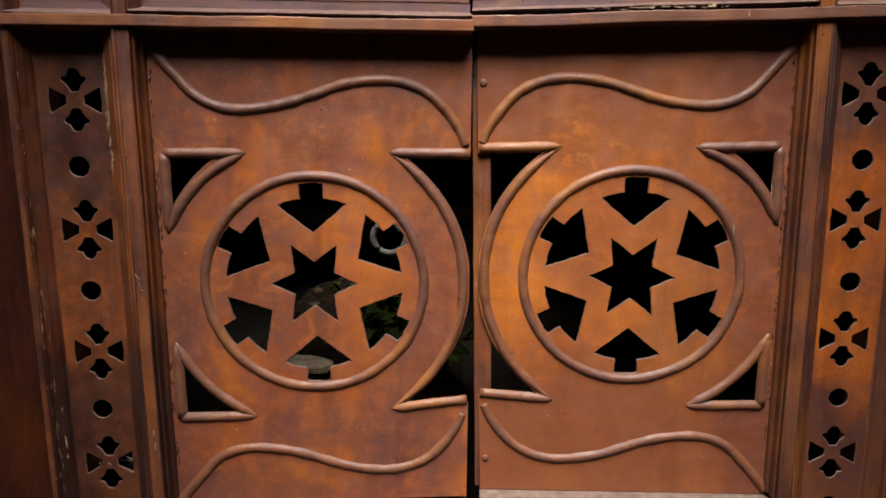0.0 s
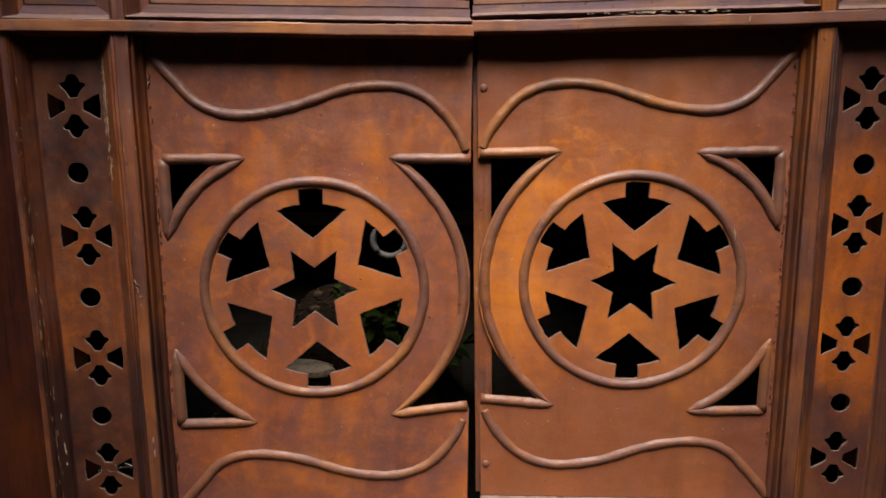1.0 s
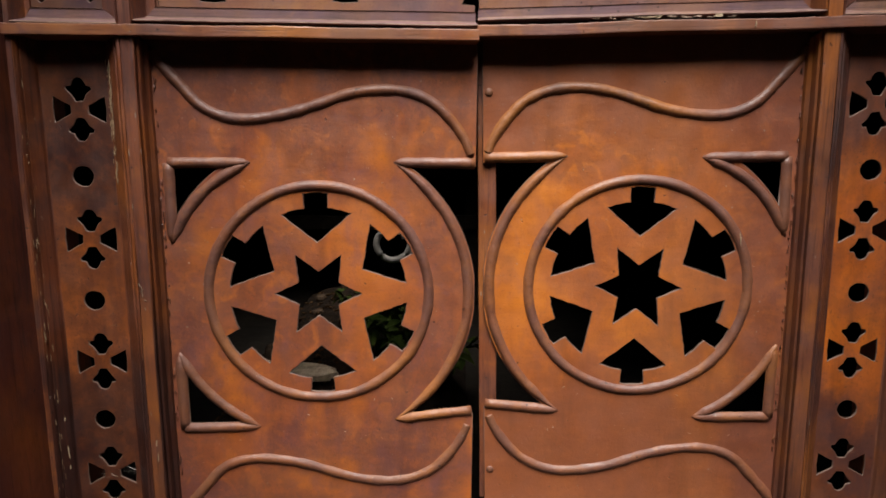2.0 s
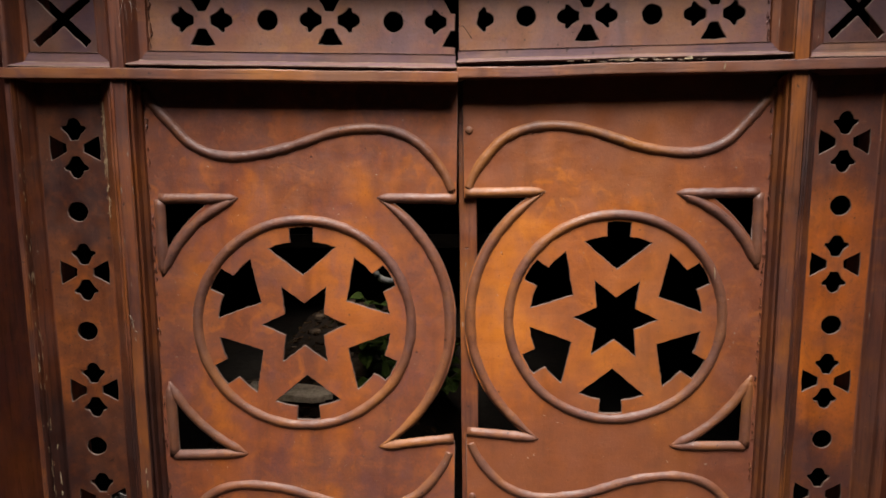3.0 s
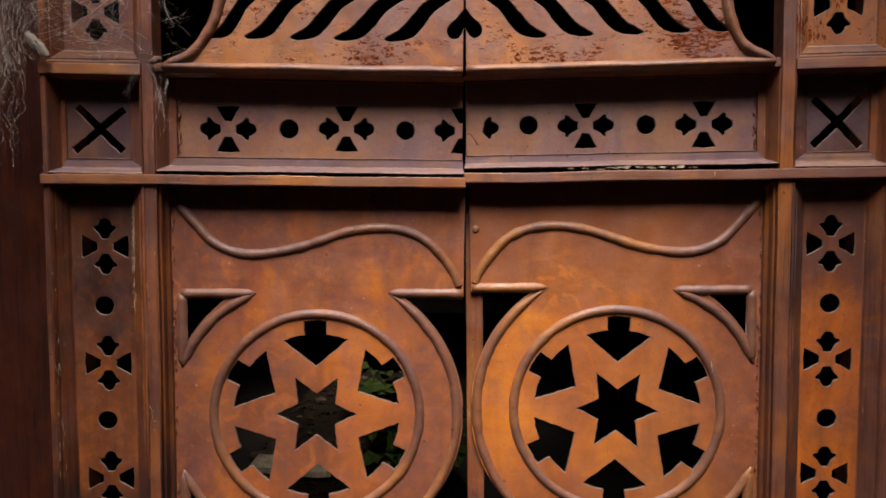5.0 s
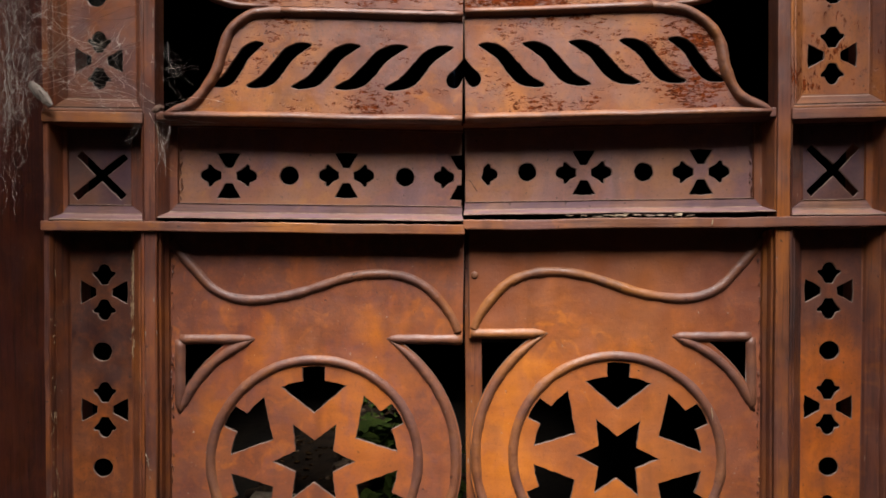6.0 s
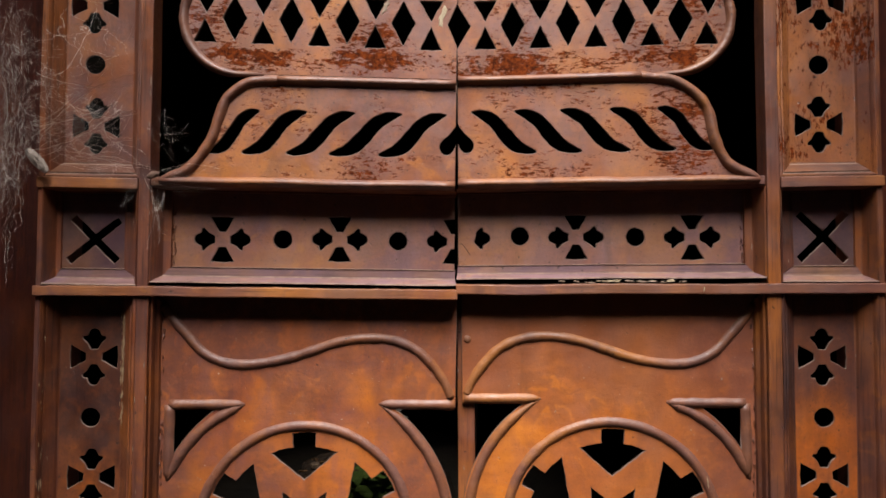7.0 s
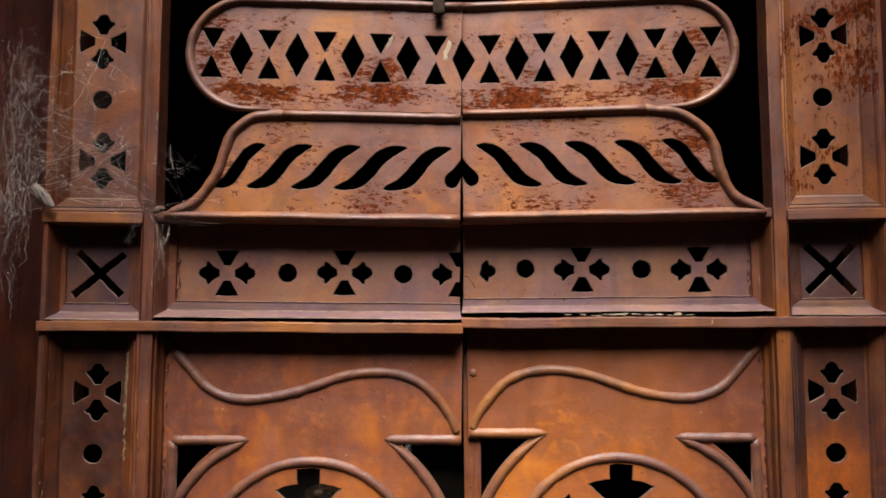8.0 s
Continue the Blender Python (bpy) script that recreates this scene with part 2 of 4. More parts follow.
pale_iron = mottled("weathered_pale_iron", (0.10, 0.09, 0.08), (0.20, 0.18, 0.155), 25.0, 0.6, 0.002)
old_iron = mottled("dark_iron", (0.014, 0.009, 0.0065), (0.042, 0.024, 0.016), 60.0, 0.88, 0.001)
splinter = mottled("bare_splintered_wood", (0.225, 0.165, 0.095), (0.34, 0.275, 0.18), 60.0, 0.8, 0.002)
pale_speck = mottled("drops_of_pale_paint", (0.30, 0.25, 0.20), (0.48, 0.42, 0.35), 60.0, 0.7, 0.001)
old_flake = mottled("yellowed_bare_flakes", (0.16, 0.100, 0.050), (0.30, 0.215, 0.125), 60.0, 0.8, 0.001)
flake = mottled("dull_bare_flakes", (0.13, 0.092, 0.06), (0.26, 0.195, 0.14), 60.0, 0.8, 0.001)


def thread_silk():
    """Old web: most threads grey with dust, some still pale."""
    m = Nodes("dusty_spider_silk")
    each = m.tree.nodes.new("ShaderNodeNewGeometry").outputs["Random Per Island"]
    return m.done(m.mix(m.ramp(each, 0.25, 1.0), (0.17, 0.130, 0.108), (0.76, 0.66, 0.58)), 0.8)


silk = thread_silk()
egg_silk = mottled("pale_fibre", (0.14, 0.110, 0.088), (0.22, 0.178, 0.145), 60.0, 0.8, 0.0008)


# ---- building blocks ----
LIFT = 0.80  # height of a leaf's middle over its foot


def mesh_part(name, bm, material, parent, label="", smooth=False):
    bmesh.ops.recalc_face_normals(bm, faces=bm.faces)
    me = bpy.data.meshes.new(name)
    bm.to_mesh(me)
    bm.free()
    me.materials.append(material)
    if smooth:
        me.shade_smooth()
    ob = new(name, me)
    ob.parent = parent
    return tagged(ob, label)


def wobble(bm, amount, seed=0.0):
    """Hand-made unevenness: a slow drift of each vertex."""
    for v in bm.verts:
        q = v.co * 7.0 + Vector((seed, seed * 2, 1.3))
        v.co += noise.noise_vector(q) * amount


def box_mesh(lo, hi, bevel=0.0, cuts=0):
    bm = bmesh.new()
    bmesh.ops.create_cube(bm, size=1)
    size, mid = Vector(hi) - Vector(lo), (Vector(hi) + Vector(lo)) / 2
    for v in bm.verts:
        v.co = Vector(v.co[k] * size[k] + mid[k] for k in range(3))
    if cuts:
        axis = max(range(3), key=lambda k: size[k])
        longs = [e for e in bm.edges if abs((e.verts[0].co - e.verts[1].co)[axis]) > 1e-6]
        bmesh.ops.subdivide_edges(bm, edges=longs, cuts=cuts, use_grid_fill=True)
    if bevel:
        sharp = [e for e in bm.edges if len(e.link_faces) == 2 and e.calc_face_angle(0) > 0.5]
        bmesh.ops.bevel(bm, geom=sharp, offset=bevel, segments=2, profile=0.6, affect="EDGES")
    return bm


class Leaf:
    """Places parts on one leaf: u outwards from the meeting edge, v up from the wheel, w inwards from the plate's face."""

    def __init__(self, side, root):
        self.side, self.root = side, root

    def at(self, u, v, w):
        return Vector((self.side * u, w, v + LIFT))

    def bar(self, name, u, v, w, material, parent=None, label="", bevel=0.002, cuts=10, drift=0.0012, ragged=0.0):
        a, b = self.at(u[0], v[0], w[0]), self.at(u[1], v[1], w[1])
        bm = box_mesh([min(p) for p in zip(a, b)], [max(p) for p in zip(a, b)], bevel, cuts)
        wobble(bm, drift, u[0] * 9 + v[0] * 5 + self.side)
        for vert in bm.verts:  # a split, splintered upper edge
            if ragged and vert.co.z > v[1] + LIFT - 0.006:
                q = noise.noise((vert.co.x * 60, self.side * 4, 0)) + 0.7 * noise.noise((vert.co.x * 190, self.side * 4, 2))
                vert.co.z += ragged * q
        return mesh_part(name, bm, material, parent or self.root, label)

    def plate(self, name, loops, w, thick, material, parent=None, label="", rim=0.0011):
        """A flat plate cut out along closed outlines (the first is its edge, the rest are holes)."""
        cu = bpy.data.curves.new(name, "CURVE")
        cu.dimensions, cu.fill_mode = "2D", "BOTH"
        cu.extrude, cu.bevel_depth, cu.bevel_resolution, cu.offset = thick / 2 - rim, rim, 0, -rim
        for loop in loops:
            sp = cu.splines.new("POLY")
            sp.points.add(len(loop) - 1)
            for p, (u, v) in zip(sp.points, loop):
                p.co = (self.side * u, v + LIFT, 0, 1)
            sp.use_cyclic_u = True
        tmp = bpy.data.objects.new(name, cu)
        scene.collection.objects.link(tmp)
        bpy.context.view_layer.update()
        me = bpy.data.meshes.new_from_object(tmp.evaluated_get(bpy.context.evaluated_depsgraph_get()))
        bpy.data.objects.remove(tmp)
        bpy.data.curves.remove(cu)
        bm = bmesh.new()
        bm.from_mesh(me)
        bpy.data.meshes.remove(me)
        for vert in bm.verts:
            x, z, d = vert.co
            vert.co = (x, w + thick / 2 - d, z)
        bmesh.ops.remove_doubles(bm, verts=bm.verts, dist=1e-6)
        bm.normal_update()
        for face in bm.faces:
            face.material_index = 1 if abs(face.normal.y) < 0.9 else 0
        ob = mesh_part(name, bm, material, parent or self.root, label)
        ob.data.materials.append(worn_edge)
        return ob

    def bead(self, name, path, w, half, rise, material, parent, closed=False, taper=(1, 1), label="", drift=0.0013):
        """Half-round beading along a path; taper narrows its two ends."""
        pts = [Vector((u, v)) for u, v in path]
        n, bm, rows = len(pts), bmesh.new(), []
        for k, p in enumerate(pts):
            a = pts[(k - 1) % n] if closed or k else p
            b = pts[(k + 1) % n] if closed or k < n - 1 else p
            way = (b - a).normalized()
            side = Vector((-way.y, way.x))
            f = k / (n - 1)
            size = 1.0 if closed else min(1, taper[0] + (1 - taper[0]) * f / 0.12) * min(1, taper[1] + (1 - taper[1]) * (1 - f) / 0.12)
            size *= 1 + 0.16 * noise.noise((p.x * 45, p.y * 45, self.side * 3))
            wave = noise.noise_vector((p.x * 13 + self.side * 7, p.y * 13, w * 40)) * drift
            row = []
            for j in range(13):
                g = math.pi * j / 12
                q = p + side * (math.cos(g) * half * 1.2 * size) + wave.xy
                row.append(bm.verts.new(self.at(q.x, q.y, w + 0.0006 - math.sin(g) ** 1.7 * (rise * size + 0.0006 + wave.z * 0.5))))
            rows.append(row)
        spans = zip(rows, rows[1:] + rows[:1]) if closed else zip(rows, rows[1:])
        for r0, r1 in spans:
            for j in range(12):
                bm.faces.new((r0[j], r0[j + 1], r1[j + 1], r1[j]))
        if not closed:
            bm.faces.new(rows[0])
            bm.faces.new(rows[-1])
        return mesh_part(name, bm, material, parent, label, smooth=True)

    def moulding(self, name, rect, side, profile, material, parent, widths, label=""):
        """One mitred side of the moulding round an opening. profile: inward share and w, from the frame to the panel."""
        u0, u1, v0, v1 = rect
        bottom, top, inner, outer = widths
        bm, rows = bmesh.new(), []
        deep = profile[-1][1] + 0.012
        line = list(profile) + [(1.0, deep), (-0.05, deep)]
        for d, w in line:
            lo_u, hi_u, lo_v, hi_v = u0 + d * inner, u1 - d * outer, v0 + d * bottom, v1 - d * top
            ends = {"bottom": ((lo_u, lo_v), (hi_u, lo_v)), "top": ((lo_u, hi_v), (hi_u, hi_v)),
                    "inner": ((lo_u, lo_v), (lo_u, hi_v)), "outer": ((hi_u, lo_v), (hi_u, hi_v))}[side]
            row = []
            for k in range(9):
                f = k / 8
                u, v = (ends[0][i] + (ends[1][i] - ends[0][i]) * f for i in (0, 1))
                q = noise.noise_vector((u * 9 + self.side * 3, v * 9, d + len(side))) * 0.0015
                row.append(bm.verts.new(self.at(u + q.x, v + q.y, w + q.z * 0.6)))
            rows.append(row)
        # on sills the narrow ridges are rubbed bare
        rubbed = [int(side == "bottom" and 0.03 < b[0] - a[0] < 0.09) for a, b in zip(line, line[1:])] + [0]
        for r0, r1, bare in zip(rows, rows[1:] + rows[:1], rubbed):
            for k in range(8):
                bm.faces.new((r0[k], r0[k + 1], r1[k + 1], r1[k])).material_index = bare
        bm.faces.new([r[0] for r in rows])
        bm.faces.new([r[-1] for r in rows])
        ob = mesh_part(name, bm, material, parent, label)
        ob.data.materials.append(worn_ridge)
        return ob


def smooth_line(points, steps=8, closed=False):
    """A Catmull-Rom line through the points."""
    pts, n, out = [Vector(p) for p in points], len(points), []
    for k in range(n if closed else n - 1):
        p0, p1, p2, p3 = ((pts[(k + j) % n] if closed else pts[max(0, min(n - 1, k + j))]) for j in (-1, 0, 1, 2))
        for s in range(steps):
            t = s / steps
            q = 0.5 * (2 * p1 + (p2 - p0) * t + (2 * p0 - 5 * p1 + 4 * p2 - p3) * t * t + (3 * p1 - p0 - 3 * p2 + p3) * t ** 3)
            out.append((q.x, q.y))
    if not closed:
        out.append(tuple(pts[-1]))
    return out


def arc(cu, cv, r, a0, a1, steps=32):
    return [(cu + r * math.cos(radians(a0 + (a1 - a0) * k / steps)), cv + r * math.sin(radians(a0 + (a1 - a0) * k / steps))) for k in range(steps + 1)]


def turned(loop, cu, cv, degrees, scale=1.0):
    c, s = math.cos(radians(degrees)), math.sin(radians(degrees))
    return [(cu + scale * (x * c - y * s), cv + scale * (x * s + y * c)) for x, y in loop]


def wavered(loop, amount=0.0006):
    """Saw-cut edges are never quite true: long ones wander and are nicked."""
    fine = []
    for (u0, v0), (u1, v1) in zip(loop, loop[1:] + loop[:1]):
        n = max(1, round(math.hypot(u1 - u0, v1 - v0) / 0.0045))
        fine += [(u0 + (u1 - u0) * k / n, v0 + (v1 - v0) * k / n) for k in range(n)]
    jitter = lambda u, v, z: noise.noise((u * 90, v * 90, z)) * amount + noise.noise((u * 420, v * 420, z)) * 0.0008
    return [(u + jitter(u, v, 1), v + jitter(u, v, 9)) for u, v in fine]


# a cross of four cut lobes: two bells with a knob, two plain flared ones between them
BELL = [(0.0065, 0.0145), (0.0125, 0.026), (0.021, 0.0345), (0.0195, 0.0385), (0.0125, 0.0395), (0.0105, 0.0455), (0.006, 0.0515), (0.0, 0.0530)]
BELL = BELL + [(-x, y) for x, y in BELL[-2::-1]]
FLARE = [(0.0065, 0.0150), (0.0130, 0.027), (0.0215, 0.0420), (0.0, 0.0435), (-0.0215, 0.0420), (-0.0130, 0.027), (-0.0065, 0.0150)]


def cross_cut(cu, cv, upright=True, scale=1.0):
    base = 0 if upright else 90
    lobes = []
    for k in range(4):
        lobes.append(wavered(turned(BELL if k % 2 == 0 else FLARE, cu, cv, base + 90 * k, scale)))
    return lobes


def round_cut(cu, cv, r=0.0175):
    return wavered(arc(cu, cv, r, 0, 360, 28)[:-1])


# ---- the setting ----
def slab(name, lo, hi, material, label="", category=""):
    ob = mesh_part(name, box_mesh(lo, hi), material, None, label)
    return tagged(ob, label, category, kind="structure")


bm = bmesh.new()
bmesh.ops.create_grid(bm, x_segments=60, y_segments=60, size=60)
for vert in bm.verts:
    vert.co.z = 0.02 * noise.noise(vert.co * 0.7) - 0.02
tagged(mesh_part("ground", bm, earth, None, "dark bare earth of the lane and the yard behind the gate"), category="ground", kind="structure")
slab("wall_west", (-6, -0.10, -0.05), (-0.985, 0.30, 2.6), plaster, "old plastered front wall beside the gate", "wall")
slab("wall_east", (0.985, -0.10, -0.05), (6, 0.30, 2.6), plaster, "old plastered front wall beside the gate", "wall")
slab("wall_over_gate", (-0.98, -0.10, 2.22), (0.98, 0.30, 2.6), plaster, "old plastered wall over the gate", "wall")
# Unseen piers, added to shade both sides of the gate.
slab("wall_pier_west", (-1.20, -1.16, -0.05), (-0.765, -0.3045, 4.2), dark_plaster, "unseen pier added to shade the side of the gate", "wall")
slab("wall_pier_east", (0.765, -1.16, -0.05), (1.20, -0.3045, 4.2), dark_plaster, "unseen pier added to shade the side of the gate", "wall")
# Unseen walls, added to cut off low and sidelong sky light.
slab("wall_opposite", (-3.7, -4.0, -0.05), (3.7, -3.7, 4.6), dark_plaster, "unseen wall added opposite the gate to block low sky", "wall")
slab("wall_lane_west", (-3.9, -4.0, -0.05), (-3.7, -0.10, 5.5), dark_plaster, "unseen wall added at the side to block sky light", "wall")
slab("wall_lane_east", (3.7, -4.0, -0.05), (3.9, -0.10, 5.5), dark_plaster, "unseen wall added at the side to block sky light", "wall")
# Added passage shell; its near-black colour paints in the darkness inside.
slab("wall_yard_west", (-2.3, 0.31, -0.05), (-2.1, 5.0, 2.249), passage_dark, "added near-black wall closing the space behind the gate", "wall")
slab("wall_yard_east", (2.1, 0.31, -0.05), (2.3, 5.0, 2.249), passage_dark, "added near-black wall closing the space behind the gate", "wall")
slab("wall_yard_back", (-2.3, 5.0, -0.05), (2.3, 5.2, 2.249), passage_dark, "added near-black back wall behind the gate", "wall")
# Added beam and slabs, unseen as such, that limit daylight behind the gate.
slab("beam", (-2.3, 0.3005, 1.95), (2.3, 0.70, 2.55), passage_dark, "added near-black beam that blocks daylight behind the gate", "beam")
slab("ceiling_west", (-2.3, 0.7005, 2.25), (-0.95, 5.2, 2.60), passage_dark, "added near-black slab that blocks daylight behind the gate", "ceiling")
slab("ceiling_east", (-0.02, 0.7005, 2.25), (2.3, 5.2, 2.60), passage_dark, "added near-black slab that blocks daylight behind the gate", "ceiling")
slab("ceiling_back", (-0.9495, 1.50, 2.25), (-0.0205, 5.2, 3.20), passage_dark, "added near-black slab that blocks daylight behind the gate", "ceiling")
# Added sheet, near black where the ground inside only lies in the dark.
slab("floor", (-2.1, 0.32, -0.04), (2.1, 5.0, 0.006), passage_dark_floor, "added floor, near black for the darkness inside", "floor")


def gate_post(side):
    """The fixed post beside a leaf: a square timber with a planted moulding and a rebate."""
    root = tagged(new("gate_post"), "dark red-brown painted timber post beside the gate leaf", "post", "gate posts", "structure")
    x = lambda a, b: sorted((side * a, side * b))
    for name, a, b, y0, y1 in (("post", 0.822, 0.985, -0.300, 0.16), ("stop_bead", 0.799, 0.8215, 0.105, 0.16)):
        lo, hi = x(a, b)
        bm = box_mesh((lo, y0, 0), (hi, y1, 2.22), 0.004, 24)
        wobble(bm, 0.0018, side + a)
        mesh_part(name, bm, jamb_paint, root)


gate_post(-1)
gate_post(1)

# ---- the gate leaves ----
WU, WV = 0.289, -0.006  # the wheel's middle
HOLLOW = [(0.0, -0.037), (0.10, -0.0375), (0.20, -0.0335), (0.26, -0.0270), (0.33, -0.0280), (0.80, -0.0100), (0.88, -0.0040), (1.0, -0.0025)]
STEPPED = [(0.0, -0.037), (0.14, -0.036), (0.18, -0.025), (0.26, -0.0245), (0.31, -0.0305), (0.48, -0.027), (0.56, -0.013), (0.64, -0.0115), (0.68, -0.0145), (0.92, -0.008), (1.0, 0.0005)]
LEDGED = [(0.0, -0.031), (0.03, -0.0335), (0.10, -0.0310), (0.37, -0.0005), (0.44, 0.0030), (0.92, 0.0030), (0.965, 0.0015), (1.0, 0.0070)]


def strip_panel(leaf, rect, cuts, w, name):
    """A narrow sunk panel with cut crosses and dots, in its mitred moulding."""
    u0, u1, v0, v1 = rect
    loops = [[(u0 + 0.005, v0 + 0.005), (u1 - 0.005, v0 + 0.005), (u1 - 0.005, v1 - 0.005), (u0 + 0.005, v1 - 0.005)]]
    for c in cuts:
        loops += c
    return leaf.plate(name, loops, w, 0.004, leaf.strip_material)


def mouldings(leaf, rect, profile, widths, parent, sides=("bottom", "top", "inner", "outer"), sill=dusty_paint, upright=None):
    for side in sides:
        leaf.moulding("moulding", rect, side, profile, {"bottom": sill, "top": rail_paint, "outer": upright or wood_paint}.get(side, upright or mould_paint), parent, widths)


def wheel_panel(leaf, edge, outer):
    """The big cut plate: spandrels, six arrow cuts round a star, beading."""
    b = 0.2865  # edge of the open spandrels
    lo, hi = WV - 0.236, WV + 0.233
    at_edge = lambda dv: WU - math.sqrt(b * b - dv * dv)
    dz = math.sqrt(b * b - (WU - edge) ** 2)
    a_top, a_mid = math.degrees(math.atan2(hi - WV, at_edge(hi - WV) - WU)), math.degrees(math.atan2(dz, edge - WU))
    upper = arc(WU, WV, b, a_mid, a_top, 20)
    a_bot = math.degrees(math.atan2(lo - WV, at_edge(lo - WV) - WU)) % 360
    lower = arc(WU, WV, b, a_bot, 360 - a_mid, 20)
    outline = [(edge, -0.44), (edge, lo)] + lower + upper + [(edge, hi), (edge, 0.452), (outer + 0.006, 0.452), (outer + 0.006, -0.44)]
    loops = [outline]
    left = leaf.side < 0
    rim = 0.5440 if left else 0.5400  # the outermost beads
    uo = rim - 0.0085
    for sign in (1, -1):
        dv = (hi - WV) if sign > 0 else 0.2455
        a0 = math.degrees(math.acos((uo - WU) / b))
        a1 = math.degrees(math.asin(dv / b))
        loops.append([(p, WV + sign * (q - WV)) for p, q in [(uo, WV + dv)] + arc(WU, WV, b, a1, a0, 14)])
    for k in range(6):
        wide = 22.5 if k % 3 == 0 else 23.2
        head = [(0.0, 0.0970 if k % 3 == 0 else 0.0925)] + [(0.160 * math.sin(radians(a)), 0.160 * math.cos(radians(a))) for a in (wide, 16, 12, 7.2)]
        head += [(0.0215, 0.1850), (0.010, 0.1868), (-0.010, 0.1868), (-0.0215, 0.1850)]
        head += [(0.160 * math.sin(radians(a)), 0.160 * math.cos(radians(a))) for a in (-7.2, -12, -16, -wide)]
        loops.append(wavered(turned(head, WU, WV, 60 * k - (0.8 if left else 1.3)), 0.0012))
    reach = [0.0405 if k % 2 else 0.0775 if k % 6 == 0 else 0.0825 for k in range(12)]
    star = [(q * math.cos(radians(30 * k)), q * math.sin(radians(30 * k))) for k, q in enumerate(reach)]
    loops.append(wavered(turned(star, WU + 0.001, WV + 0.002, 0.5 if left else -1.5), 0.0012))
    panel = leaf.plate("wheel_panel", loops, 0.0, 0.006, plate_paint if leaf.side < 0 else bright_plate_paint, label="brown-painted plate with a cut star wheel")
    half, rise = 0.0082, 0.0064

    def bead(name, path, closed=False, taper=(1, 1)):
        leaf.bead(name, path, 0.0, half, rise, bead_paint, panel, closed, taper)

    bead("ring_bead", arc(WU - 0.001, WV + 0.0008, 0.1990, 0, 360, 96)[:-1], True)
    # outer arcs and straight beads run to one sharp tip
    def swept(tip, a0, r0, steps=26):
        du, dv = tip[0] - WU, tip[1] - WV
        r1, a1 = math.hypot(du, dv), math.degrees(math.atan2(dv, du)) % 360
        a1 = a1 - 360 if a1 - a0 > 180 else a1
        return [(WU + (r0 + (r1 - r0) * f * f) * math.cos(radians(a0 + (a1 - a0) * f)), WV + (r0 + (r1 - r0) * f * f) * math.sin(radians(a0 + (a1 - a0) * f))) for f in [k / steps for k in range(steps + 1)]]

    def line_to(a, b, steps=12):
        return [(a[0] + (b[0] - a[0]) * k / steps, a[1] + (b[1] - a[1]) * k / steps) for k in range(steps + 1)]

    if left:
        up_in, down_in, up_out, down_out = (0.1516, 0.2350), (0.1518, -0.2507), (0.4028, 0.2343), (0.4048, -0.2608)
        ends = (0.2333, -0.2357, 0.2322, -0.2607)
    else:
        up_in, down_in, up_out, down_out = (0.1570, 0.2382), (0.1480, -0.2474), (0.3947, 0.2328), (0.3997, -0.2571)
        ends = (0.2362, -0.2351, 0.2310, -0.2555)
    bead("arc_bead", swept(up_in, 180, 0.2735)[::-1] + swept(down_in, 180, 0.2735)[1:], taper=(0.12, 0.12))
    bead("arc_bead", swept(up_out, 20.5, 0.2750), taper=(0.3, 0.12))
    bead("arc_bead", swept(down_out, -22.5, 0.2790), taper=(0.3, 0.12))
    bead("straight_bead", line_to((rim, ends[2]), up_out), taper=(1, 0.12))
    bead("straight_bead", line_to((rim, ends[3]), down_out), taper=(1, 0.12))
    bead("straight_bead", line_to((edge + 0.003, ends[0]), up_in), taper=(1, 0.12))
    bead("straight_bead", line_to((edge + 0.003, ends[1]), down_in), taper=(1, 0.12))
    for top, foot in ((ends[2], 0.092), (ends[3], -0.117)):
        bead("upright_bead", line_to((rim, top), (rim + 0.002, foot), 10), taper=(1, 0.3))
    wave = [(0.560, 0.420), (0.5429, 0.397), (0.513, 0.362), (0.4836, 0.3306), (0.449, 0.3135), (0.4088, 0.3085), (0.365, 0.313), (0.3218, 0.3224), (0.278, 0.337),
            (0.2341, 0.3516), (0.190, 0.359), (0.1466, 0.3599), (0.110, 0.3525), (0.078, 0.3357), (0.055, 0.314), (0.036, 0.2904), (0.0225, 0.268), (0.0146, 0.2482)]
    for sign, shift in ((1, 0.0 if left else -0.003), (-1, 0.0165 if left else 0.0105)):
        bead("wave_bead", smooth_line([(u, sign * (v + shift)) for u, v in wave], 6), taper=(1, 0.8))
    return panel


